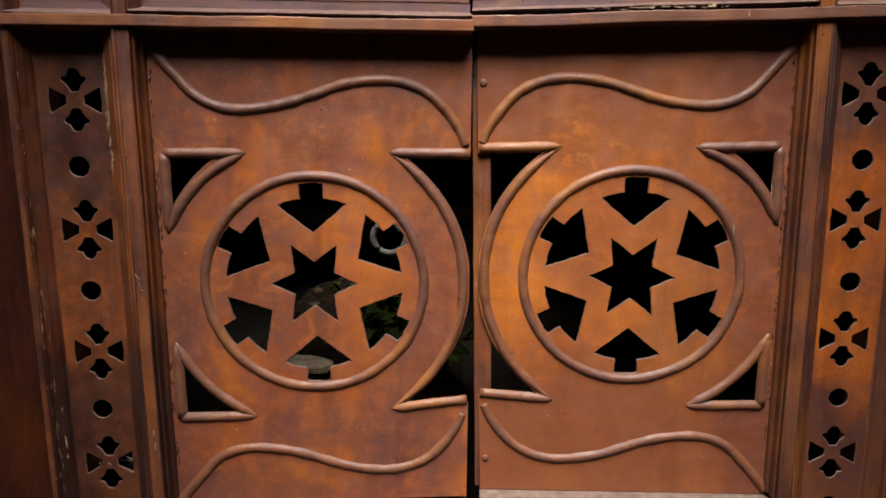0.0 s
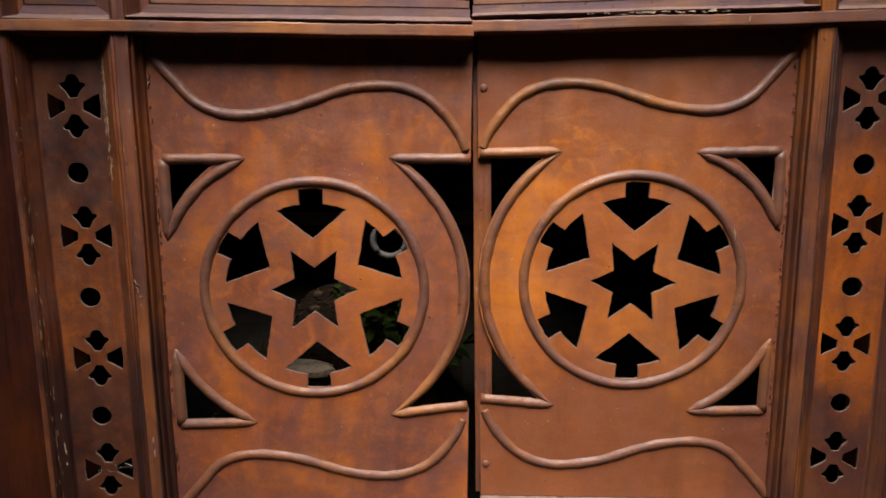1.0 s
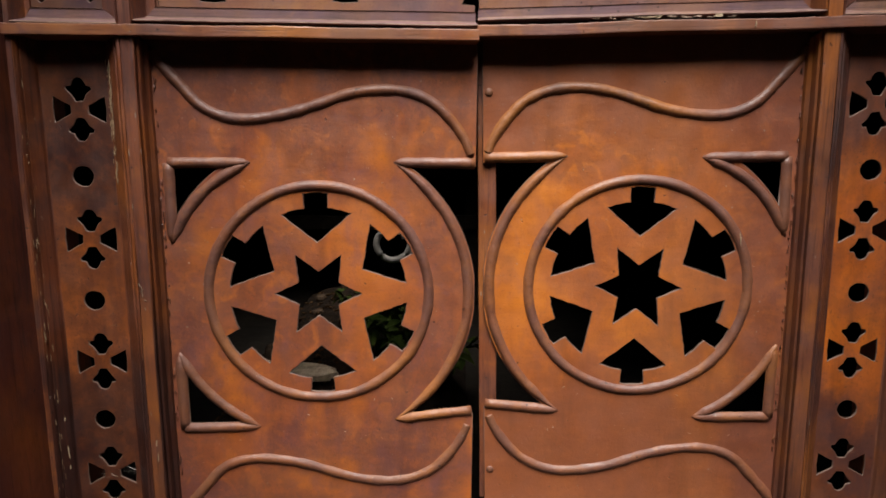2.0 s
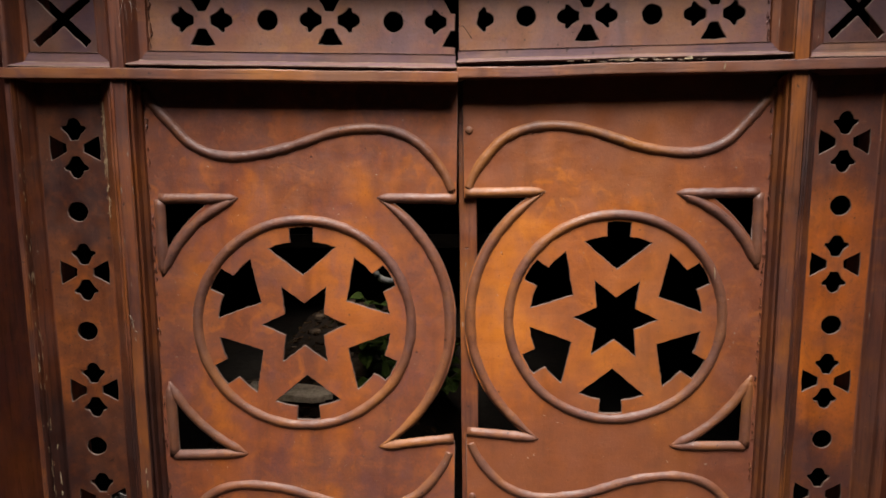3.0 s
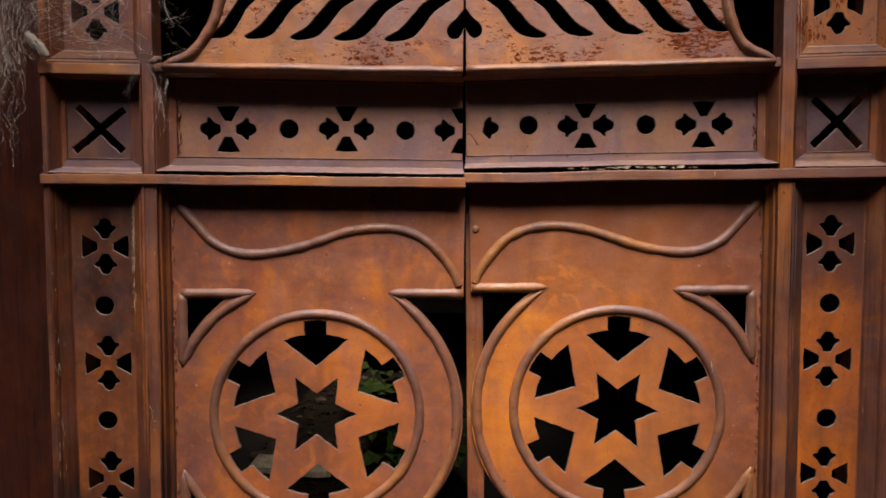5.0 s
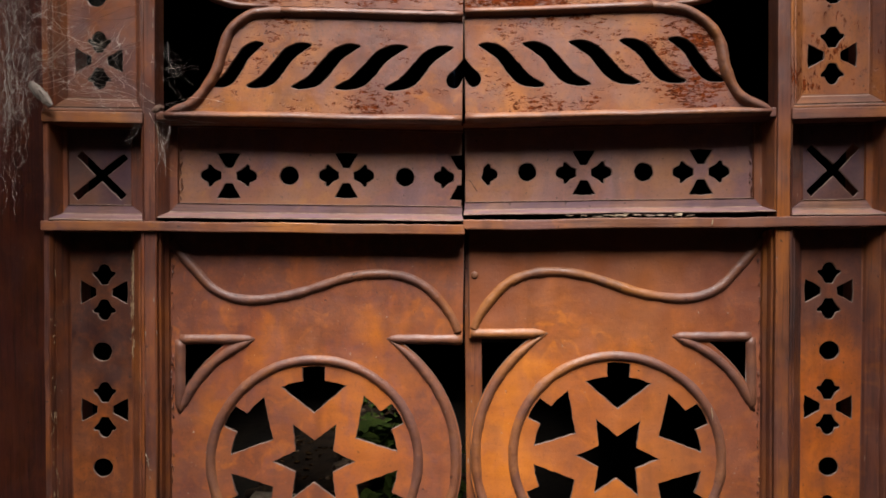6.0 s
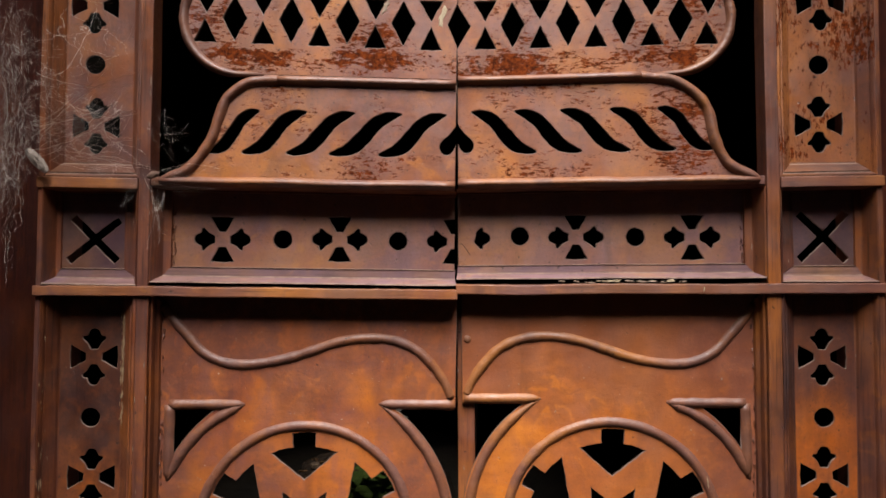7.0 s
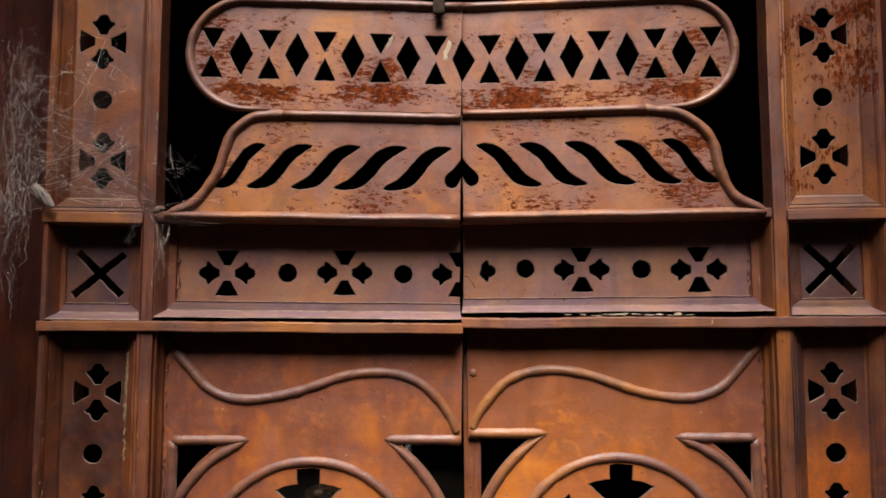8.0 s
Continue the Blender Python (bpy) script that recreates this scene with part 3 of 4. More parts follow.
def open_plates(leaf, edge, end):
    """The openwork over the shelf: a foot with slanting S cuts, and a long rounded plate with a lattice."""
    w, thick = -0.036, 0.008
    left = leaf.side < 0
    top = 0.8430 if left else 0.8480
    if left:
        flank = [(0.560, 0.650), (0.545, 0.656), (0.504, 0.676), (0.4695, 0.724), (0.4535, 0.771), (0.438, 0.807), (0.405, 0.8345), (0.378, 0.8405), (0.345, top)]
    else:
        flank = [(0.559, 0.652), (0.545, 0.659), (0.503, 0.681), (0.479, 0.728), (0.4685, 0.781), (0.443, 0.8155), (0.402, 0.8405), (0.364, 0.8460), (0.345, top)]
    flank = smooth_line(flank, 8)
    spade = [(edge, 0.764), (edge + 0.013, 0.747), (edge + 0.026, 0.735), (edge + 0.0305, 0.724), (edge + 0.026, 0.713), (edge + 0.015, 0.7095), (edge + 0.006, 0.716), (edge, 0.7290)]
    outline = [(edge, 0.648), (0.560, 0.648)] + flank + [(edge, top)] + smooth_line(spade, 5)
    swoop = smooth_line([(0.0600, -0.0395), (0.0340, -0.0220), (0.0090, 0.0060), (-0.0110, 0.0290), (-0.0370, 0.0405), (-0.0600, 0.0378),
                         (-0.0465, 0.0265), (-0.0240, 0.0080), (-0.0050, -0.0185), (0.0150, -0.0375), (0.0425, -0.0440)], 5, True)
    loops = [outline]
    # five slanting cuts, set out by hand: middle and length
    cuts = ((0.0943, 0.127), (0.1822, 0.134), (0.2653, 0.126), (0.3513, 0.118), (0.4266, 0.094)) if left else ((0.0896, 0.122), (0.1729, 0.125), (0.2612, 0.130), (0.3489, 0.120), (0.4279, 0.102))
    for mid, long in cuts:
        loops.append(wavered([(mid + x * long / 0.120, (0.7470 if left else 0.7500) + y) for x, y in swoop], 0.001))
    foot = leaf.plate("foot_plate", loops, w, thick, rust_paint, label="rusting brown plate with slanting S cuts")
    leaf.bead("flank_bead", flank[3:], w, 0.0085, 0.009, bead_paint, foot, taper=(0.6, 1))
    leaf.bead("top_bead", [(edge + 0.002 + (0.345 - edge) * k / 16, top) for k in range(17)], w, 0.0075, 0.010, bead_paint, foot)
    leaf.bead("shelf_bead", [(edge + 0.001 + (0.556 - edge) * k / 24, 0.6505) for k in range(25)], w, 0.0080, 0.012, bead_paint, foot, taper=(1, 0.8))
    # the lattice plate
    lo, hi = 0.852, 1.0585
    mid, r = (lo + hi) / 2, (hi - lo) / 2
    cap = [(end - 0.105 + 0.105 * math.cos(radians(a)), mid + r * math.sin(radians(a))) for a in range(-90, 91, 6)]
    tall, low = (0.9985, 0.9150) if left else (0.9962, 0.9103)
    waist = (tall + low) / 2 + 0.0005
    notch = [(edge, tall), (edge + (0.0180 if left else 0.0265), waist), (edge, low)]
    outline = [(edge, lo)] + cap + [(edge, hi)] + notch
    loops = [outline]
    c0, step = (0.0099, 0.1045) if left else (0.0042, 0.1040)
    for k in range(1, 5):
        c = c0 + step * k
        loops.append(wavered([(c, tall), (c + 0.0222, waist), (c, low), (c - 0.0222, waist)], 0.0012))
    for k in range(5):
        c = c0 + step * (k + 0.5)
        crown, base = (1.0005 + 0.001 * k, 0.9075 + 0.001 * k) if left else (1.0005, 0.9080 - 0.0006 * k)
        slip = (0.002 if left else -0.004) if k == 4 else 0.0
        loops.append(wavered([(c - 0.0213, crown), (c, crown - 0.0385), (c + 0.0213, crown)], 0.0012))
        loops.append(wavered([(c + slip - 0.0205, base), (c + slip, base + 0.0420), (c + slip + 0.0205, base)], 0.0012))
    lattice = leaf.plate("lattice_plate", loops, w, thick, lattice_paint, label="rusting brown plate with diamond cuts")
    rim = [(0.372, lo - 0.001)] + cap + [(end - 0.105 - (end - 0.106 - edge) * k / 14, hi) for k in range(1, 15)]
    leaf.bead("rim_bead", rim, w, 0.0078, 0.009, bead_paint, lattice, taper=(0.5, 1))


def gate_leaf(side, place):
    root = new("gate_leaf")
    root.matrix_world = place @ Matrix.Translation((0, 0, -LIFT))
    leaf = Leaf(side, root)
    left = side < 0
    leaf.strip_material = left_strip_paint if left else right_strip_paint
    s0, s1 = (0.5755, 0.5955) if left else (0.5710, 0.5940)   # the inner stile
    o0, o1 = 0.766, 0.775                                 # the outer stile
    edge, edge_up = (0.004, 0.0125) if left else (0.005, 0.002)
    drop = 0.003 if left else 0.0  # the rail has sunk a little
    # stiles and rails
    leaf.bar("outer_stile", (o0, o1), (-0.79, 1.30), (-0.037, 0.03), wood_paint, cuts=40)
    leaf.bar("inner_stile", (s0, s1), (-0.62, 1.30), (-0.037, 0.006), wood_paint, cuts=40)
    leaf.bar("lock_rail", (edge_up - 0.006, o1 + 0.001), (0.4410 - drop, 0.4592 - drop), (-0.044, 0.03), rail_paint, cuts=260, drift=0.0028, ragged=0.0011)
    leaf.bar("shelf_rail", (edge_up, s0 - 0.001), (0.6410, 0.6580), (-0.034, 0.03), rail_paint, cuts=30)
    leaf.bar("strip_rail", (s1 + 0.0005, o1 + 0.001), (0.6345, 0.6540), (-0.042, 0.03), rail_paint)
    leaf.bar("lower_rail", (edge, s0 - 0.001), (-0.62, -0.452 if left else -0.441), (-0.036, 0.03), rail_paint if left else worn_rail, cuts=20)
    leaf.bar("bottom_rail", (edge, o0 - 0.001), (-0.79, -0.6205), (-0.036, 0.03), rail_paint, cuts=20)
    leaf.bar("top_rail", (edge_up, o1 - 0.002), (1.16, 1.30), (-0.036, 0.03), rail_paint, cuts=20)
    # the wheel panel
    outer = s0 - 0.013
    panel = wheel_panel(leaf, edge, outer)
    mouldings(leaf, (edge, s0, -0.437, 0.4405), STEPPED, (0.012, 0.012, 0.0, 0.0145), panel, ("outer",), upright=low_dark_paint if left else None)
    # the strip beside it
    rect = (s1, o0, -0.62, 0.4400)
    inner, outside = (0.0395, 0.0230) if left else (0.0370, 0.0300)
    cross_u, dot_u = (0.6838, 0.6880) if left else (0.6796, 0.6812)
    crosses = (0.3222, 0.0987, -0.1270, -0.3463) if left else (0.3198, 0.1003, -0.1217, -0.3480)
    dots = (0.2095, -0.0125, -0.2385, -0.4580) if left else (0.2072, -0.0136, -0.2368, -0.4580)
    cuts = [cross_cut(cross_u, v) for v in crosses] + [[round_cut(dot_u, v)] for v in dots]
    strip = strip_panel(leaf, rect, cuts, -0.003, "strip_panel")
    mouldings(leaf, rect, HOLLOW, (0.03, 0.005, inner, outside), strip, upright=low_dark_paint if left else None)
    # the strip above the shelf
    rect = (s1, o0, 0.6540, 1.16)
    lower, dot, upper = ((0.6904, 0.7559), (0.6952, 0.8727), (0.6979, 0.9851)) if left else ((0.6821, 0.7568), (0.6840, 0.8698), (0.6890, 0.9890))
    cuts = [cross_cut(*lower), cross_cut(*upper), [round_cut(*dot)], [round_cut(upper[0] + 0.003, upper[1] + 0.1135)]]
    leaf.strip_material = upper_strip_paint if left else rust_strip
    strip = strip_panel(leaf, rect, cuts, -0.003, "strip_panel")
    mouldings(leaf, rect, HOLLOW, (0.034, 0.005, 0.0300 if left else 0.0380, 0.0205), strip, sill=ledge_paint, upright=wood_paint if left else rust_strip)
    # the little square panel with its saltire
    rect = (s1, o0, 0.4605 - drop, 0.6345)
    arms = []
    cu, cv = (0.6889, 0.5418) if left else (0.6877, 0.5453)
    h, k_ = 0.0068, 0.0105
    for a, reach, notch in zip((45, 140, 225, 320) if left else (47, 135, 225, 312), (0.058, 0.058, 0.057, 0.0635) if left else (0.0615,) * 4, (90, 180, 270, 0)):
        d, n = Vector((math.cos(radians(a)), math.sin(radians(a)))), Vector((-math.sin(radians(a)), math.cos(radians(a))))
        tip = Vector((cu, cv)) + d * reach
        arms += [tuple(tip - n * h), tuple(tip + n * h), (cu + k_ * math.cos(radians(notch)), cv + k_ * math.sin(radians(notch)))]
    leaf.strip_material = square_paint
    square = strip_panel(leaf, rect, [[wavered(arms, 0.0008)]], 0.0015, "saltire_panel")
    mouldings(leaf, rect, [(d, w - 0.0050) for d, w in LEDGED], (0.0310, 0.005, 0.0385, 0.0170 if left else 0.0240), square)
    # the frieze between the rails
    rect = (edge_up - 0.004, s0, 0.4630 if left else 0.4685, 0.6410)
    u_half = 0.0105 if left else 0.0095
    bell = turned(BELL, u_half, 0.548, -90)
    if not left:
        bell = [(max(u, 0.0345 + 0.004 * math.sin(v * 300)), v) for u, v in bell]
    e = edge_up - 0.003
    dn = [(e, 0.548 - 0.0435), (u_half + 0.0215, 0.548 - 0.0420), (u_half + 0.0130, 0.548 - 0.027), (u_half + 0.0065, 0.548 - 0.015), (e, 0.548 - 0.0148)]
    up = [(e, 0.548 + 0.0148), (u_half + 0.0065, 0.548 + 0.015), (u_half + 0.0130, 0.548 + 0.027), (u_half + 0.0215, 0.548 + 0.0420), (e, 0.548 + 0.0435)]
    if not left:
        dn, up = [(e, 0.540), (e + 0.010, 0.539), (e + 0.026, 0.5155), (e + 0.0225, 0.5140), (e + 0.0085, 0.5360), (e, 0.5365)], []
    outline = [(e, 0.472)] + dn + up + [(e, 0.639), (s0 - 0.004, 0.639), (s0 - 0.004, 0.472)]
    places = ((0.2319, 0.5490), (0.4549, 0.5458), (0.1191, 0.5473), (0.3405, 0.5473)) if left else ((0.2288, 0.5488), (0.4494, 0.5467), (0.1203, 0.5519), (0.3422, 0.5480))
    cuts = [[bell]] + [cross_cut(u, v, False) for u, v in places[:2]] + [[round_cut(u, v)] for u, v in places[2:]]
    loops = [outline] + [loop for c in cuts for loop in c]
    frieze = leaf.plate("frieze_panel", loops, 0.0075, 0.006, dull_paint)
    mouldings(leaf, rect, LEDGED, (0.0300 if left else 0.0275, 0.006, 0.0, 0.0275), frieze, ("bottom", "top", "outer"))
    open_plates(leaf, edge_up, 0.5210 if left else 0.5125)
    if not left:
        leaf.bar("cover_strip", (-0.004, 0.029), (-0.437, 0.4405), (0.0075, 0.0125), wood_paint, cuts=30)
        for v in (0.352, -0.006, -0.372):
            bm = bmesh.new()
            bmesh.ops.create_uvsphere(bm, u_segments=14, v_segments=8, radius=0.0075)
            for vert in bm.verts:
                vert.co = leaf.at(0.0165, v, 0.0) + Vector((vert.co.x, vert.co.z * 0.45, vert.co.y))
            mesh_part("screw_head", bm, bead_paint, panel, smooth=True)
    return root


def sliver(leaf, parent, name, u, v, w, long, wide, tilt, material, thick=0.0012):
    """A ragged flake lying on the face: a thin irregular lozenge."""
    rnd = random.Random(int((u * 7 + v * 13) * 1000))
    bm, n = bmesh.new(), 13
    ring = []
    for k in range(n):
        a = 2 * math.pi * k / n
        r = 0.45 + 0.75 * rnd.random()
        ring.append((long * math.cos(a) * r * 0.5, wide * math.sin(a) * r * 0.5))
    low = [bm.verts.new(leaf.at(p, q, w)) for p, q in turned(ring, u, v, tilt)]
    high = [bm.verts.new(leaf.at(p, q, w - thick * (0.6 + 0.8 * rnd.random()))) for p, q in turned(ring, u, v, tilt, 0.8)]
    bm.faces.new(high)
    for k in range(n):
        bm.faces.new((low[k], low[(k + 1) % n], high[(k + 1) % n], high[k]))
    return mesh_part(name, bm, material, parent)


left_leaf = gate_leaf(-1, pose(0.0002, 0.0386, 0.8152, 0, 0.532, 3.40))
tagged(left_leaf, "brown-painted carved gate leaf with star wheel, ajar, hung with cobwebs", "gate", "gate leaves")
right_leaf = gate_leaf(1, pose(0.0082, 0.0537, 0.8217, 0, -0.619, -3.40))
tagged(right_leaf, "brown-painted carved gate leaf with star wheel and cover strip, ajar", "gate", "gate leaves")


# flakes, splinters and the latch
def child(root, name):
    return next(o for o in root.children if o.name.split(".")[0] == name)


on_left, on_right = Leaf(-1, left_leaf), Leaf(1, right_leaf)
rnd = random.Random(5)
rail = child(right_leaf, "lock_rail")
for u, long, bare in ((0.279, 0.022, splinter), (0.296, 0.020, splinter), (0.394, 0.018, splinter), (0.246, 0.026, flake), (0.262, 0.014, flake), (0.318, 0.020, flake),
                      (0.340, 0.022, flake), (0.362, 0.020, flake), (0.380, 0.014, flake), (0.415, 0.016, flake), (0.222, 0.016, flake), (0.196, 0.014, flake)):
    sliver(on_right, rail, "splinter", u, 0.4640 + rnd.uniform(-0.0016, 0.0016), -0.0420, long, 0.0050 if bare == splinter else 0.0034, rnd.uniform(-6, 6), bare, 0.002)
sliver(on_right, rail, "splinter", 0.4530, 0.4500, -0.0448, 0.013, 0.0028, 84, splinter)
stile = child(left_leaf, "inner_stile")
for u, v, long, tilt in ((0.592, 0.022, 0.018, 65), (0.590, 0.014, 0.014, -40), (0.589, 0.006, 0.016, 85), (0.586, -0.020, 0.010, 80), (0.585, -0.004, 0.008, 20),
                         (0.577, 0.835, 0.030, 88), (0.578, 0.812, 0.014, 84), (0.593, 0.250, 0.020, 89), (0.594, 0.160, 0.016, 88), (0.590, -0.215, 0.016, 87)):
    sliver(on_left, stile, "paint_flake", u, v, -0.0372, long * 0.8, 0.0017, tilt, flake, 0.0008)
strip = child(left_leaf, "strip_panel")


def on_hollow(u):
    """How deep the moulding beside the left strip lies at u."""
    share = (u - 0.5955) / 0.0395
    for (d0, w0), (d1, w1) in zip(HOLLOW, HOLLOW[1:]):
        if share <= d1:
            return w0 + (w1 - w0) * (share - d0) / (d1 - d0)
    return HOLLOW[-1][1]


for _ in range(120):
    u = min(rnd.gauss(0.6290, 0.0030), 0.6345)
    sliver(on_left, strip, "paint_flake", u, rnd.choice((rnd.uniform(0.20, 0.41), rnd.uniform(0.28, 0.40))), on_hollow(u) - 0.0002, rnd.uniform(0.003, 0.018), rnd.uniform(0.0008, 0.0019), rnd.uniform(84, 96), old_flake, 0.0010)
for _ in range(44):
    sliver(on_left, strip, "paint_flake", rnd.uniform(0.748, 0.764), rnd.uniform(-0.38, 0.36), -0.0375, rnd.uniform(0.004, 0.022), rnd.uniform(0.0007, 0.0013), rnd.uniform(86, 94), old_flake, 0.0008)
for u, v, long in ((0.7440, -0.290, 0.026), (0.7435, -0.318, 0.014), (0.5830, -0.300, 0.024), (0.5840, -0.272, 0.012), (0.7450, -0.225, 0.012)):
    sliver(on_left, strip, "paint_flake", u, v, -0.0300 if u > 0.7 else -0.0375, long, 0.0024, rnd.uniform(86, 95), splinter, 0.0010)
wheels = [(on_left, child(left_leaf, "wheel_panel"), 0.5600), (on_right, child(right_leaf, "wheel_panel"), 0.5562)]
for leaf, plate, outer in wheels:
    for _ in range(26):  # drops of pale paint
        a, r = rnd.uniform(0, 2 * math.pi), rnd.uniform(0.216, 0.255)
        size = rnd.uniform(0.0010, 0.0026)
        sliver(leaf, plate, "paint_speck", WU + r * math.cos(a) * 0.95, WV + r * math.sin(a), 0.0, size, size * 0.7, rnd.uniform(0, 180), rnd.choice((flake, flake, pale_speck)), 0.0005)
    for _ in range(20):
        size = rnd.uniform(0.0010, 0.0024)
        sliver(leaf, plate, "paint_speck", rnd.uniform(0.08, 0.50), rnd.choice((rnd.uniform(0.262, 0.300), rnd.uniform(0.375, 0.410), rnd.uniform(-0.30, -0.27))), 0.0, size, size * 0.7, rnd.uniform(0, 180), rnd.choice((flake, pale_speck)), 0.0005)
    for _ in range(44):  # crumbs of old paint in the corner beside the moulding
        sliver(leaf, plate, "paint_crust", outer - rnd.uniform(0.0, 0.004), rnd.uniform(-0.40, 0.42), 0.0005, rnd.uniform(0.004, 0.016), rnd.uniform(0.0015, 0.004), rnd.uniform(75, 105), rnd.choice((mould_paint, bead_paint)), 0.003)
sliver(on_right, wheels[1][1], "paint_splash", WU + 0.1775, WV + 0.093, -0.0062, 0.030, 0.0022, 96, splinter, 0.0008)
for leaf, root, end in ((on_left, left_leaf, 0.5470), (on_right, right_leaf, 0.5425)):  # old paint crumbling at the frieze's end
    frieze = child(root, "frieze_panel")
    for _ in range(16):
        sliver(leaf, frieze, "paint_crust", end - rnd.uniform(0.0, 0.005), rnd.uniform(0.500, 0.600), 0.0070, rnd.uniform(0.004, 0.013), rnd.uniform(0.0016, 0.0038), rnd.uniform(70, 110), rnd.choice((mould_paint, low_dark_paint, dull_paint)), 0.003)
lattice = child(left_leaf, "lattice_plate")
sliver(on_left, lattice, "paint_splash", 0.0400, 0.9760, -0.0362, 0.050, 0.0125, 106, splinter, 0.0008)
sliver(on_left, lattice, "paint_splash", 0.0430, 0.9640, -0.0362, 0.026, 0.0090, 84, splinter, 0.0008)
sliver(on_left, lattice, "paint_splash", 0.1480, 0.9890, -0.0362, 0.036, 0.0110, 118, flake, 0.0008)
latch = on_left.bar("latch", (0.046, 0.068), (1.036, 1.155), (-0.057, -0.045), old_iron, bevel=0.004, cuts=6, drift=0.003, label="dark iron drop latch")
on_left.bar("latch_plate", (0.036, 0.078), (1.10, 1.175), (-0.048, -0.0365), old_iron, latch, bevel=0.003, cuts=2)


# ---- the yard behind the gate ----
def lumpy(name, place, size, seed, material, label, category="stone", group="stones of the heap"):
    bm = bmesh.new()
    bmesh.ops.create_icosphere(bm, subdivisions=3, radius=1.0)
    for v in bm.verts:
        n = v.co.normalized()
        k = 1 + 0.28 * noise.noise(n * 1.3 + Vector((seed, 0, 0))) + 0.10 * noise.noise(n * 4 + Vector((0, seed, 0)))
        q = n * k
        v.co = Vector((max(-0.82, min(0.82, q.x)) * size[0], max(-0.8, min(0.8, q.y)) * size[1], max(-0.55, min(0.62, q.z)) * size[2]))
    ob = mesh_part(name, bm, material, None, smooth=True)
    ob.matrix_world = pose(*place, 0, 0, seed * 71)
    return tagged(ob, label, category, group)


def heap_height(x, y):
    """The rubble heap's top over the yard."""
    near = 1 / (1 + math.exp(-(y - 0.86) * 22)) * math.exp(-((x + 0.46) / 0.44) ** 6)
    return near * (0.20 + 0.10 * math.exp(-((x + 0.5) / 0.5) ** 2) + 0.05 * (y - 1)) * (1 if y < 2.2 else math.exp(-(y - 2.2) * 2)) + 0.035 * noise.noise((x * 4, y * 4, 0)) * near + 0.015 * noise.noise((x * 15, y * 15, 3)) * near


bm = bmesh.new()
bmesh.ops.create_grid(bm, x_segments=90, y_segments=80, size=1)
for v in bm.verts:
    x, y = v.co.x * 1.9 - 0.1, 1.75 + v.co.y * 1.35
    v.co = (x, y, heap_height(x, y) - 0.03)
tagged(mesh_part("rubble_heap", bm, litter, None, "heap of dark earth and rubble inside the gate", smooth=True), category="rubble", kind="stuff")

bm = bmesh.new()
rnd = random.Random(8)
top, under = [], []
outline = [(-0.19, -0.045), (-0.06, -0.052), (0.06, -0.050), (0.105, -0.040), (0.085, -0.022), (0.125, -0.010), (0.090, 0.006), (0.110, 0.022), (0.070, 0.034), (0.030, 0.050), (-0.08, 0.056), (-0.19, 0.050)]
for x, y in outline:
    d = rnd.uniform(-0.004, 0.004)
    top.append(bm.verts.new((x, y + d, 0.011 + d)))
    under.append(bm.verts.new((x, y + d, -0.011)))
bm.faces.new(top)
bm.faces.new(under[::-1])
for k in range(len(outline)):
    bm.faces.new((top[k], under[k], under[(k + 1) % len(outline)], top[(k + 1) % len(outline)]))
board = mesh_part("broken_board", bm, pale_stone, None)
board.matrix_world = pose(-0.558, 1.020, heap_height(-0.59, 1.02) - 0.006, 4, 2, -4)
tagged(board, "pale weathered board with a broken end on the rubble", "board")
rnd = random.Random(11)
for k in range(60):
    x, y = rnd.uniform(-0.82, -0.08), rnd.uniform(1.0, 2.3)
    if abs(x + 0.515) < 0.3 and y < 1.2:
        continue
    r = rnd.uniform(0.010, 0.028) if y > 1.25 else rnd.uniform(0.03, 0.08)
    lumpy("stone", (x, y, heap_height(x, y) - 0.03 + r * 0.25), (r * rnd.uniform(0.9, 1.4), r, r * rnd.uniform(0.5, 0.8)), k * 1.31 + 0.3, stone, "rough grey-brown stone in the rubble heap")

rnd, bm = random.Random(17), bmesh.new()
for k in range(900):  # dead leaves, curled and lying every way
    x, y = rnd.uniform(-1.10, -0.06), rnd.uniform(0.90, 2.1) if k % 3 else rnd.uniform(0.74, 0.98)
    size, slope = rnd.uniform(0.014, 0.036), rnd.uniform(0.2, 0.5)
    m = Matrix.Translation((x, y, heap_height(x, y) - 0.030 + size * 0.12)) @ Euler((rnd.uniform(-0.35, 0.35), rnd.uniform(-0.35, 0.35), rnd.uniform(0, 6.28))).to_matrix().to_4x4()
    rib = [bm.verts.new(m @ Vector((0, size * (f - 0.5), size * 0.25 * (f - 0.5) ** 2))) for f in (0, 0.3, 0.65, 1)]
    for sgn in (-1, 1):
        rim = [bm.verts.new(m @ Vector((sgn * size * half, size * (f - 0.5), size * (slope * half + 0.1)))) for f, half in ((0.2, 0.22), (0.5, 0.30), (0.8, 0.15))]
        for loop in ((rib[0], rim[0], rib[1]), (rib[1], rim[0], rim[1], rib[2]), (rib[2], rim[1], rim[2], rib[3])):
            bm.faces.new(loop if sgn < 0 else loop[::-1])
bmesh.ops.solidify(bm, geom=bm.faces[:], thickness=0.0008)
tagged(mesh_part("dead_leaves", bm, dead_leaf, None, "dead brown leaves strewn over the rubble heap"), category="leaves", kind="stuff")


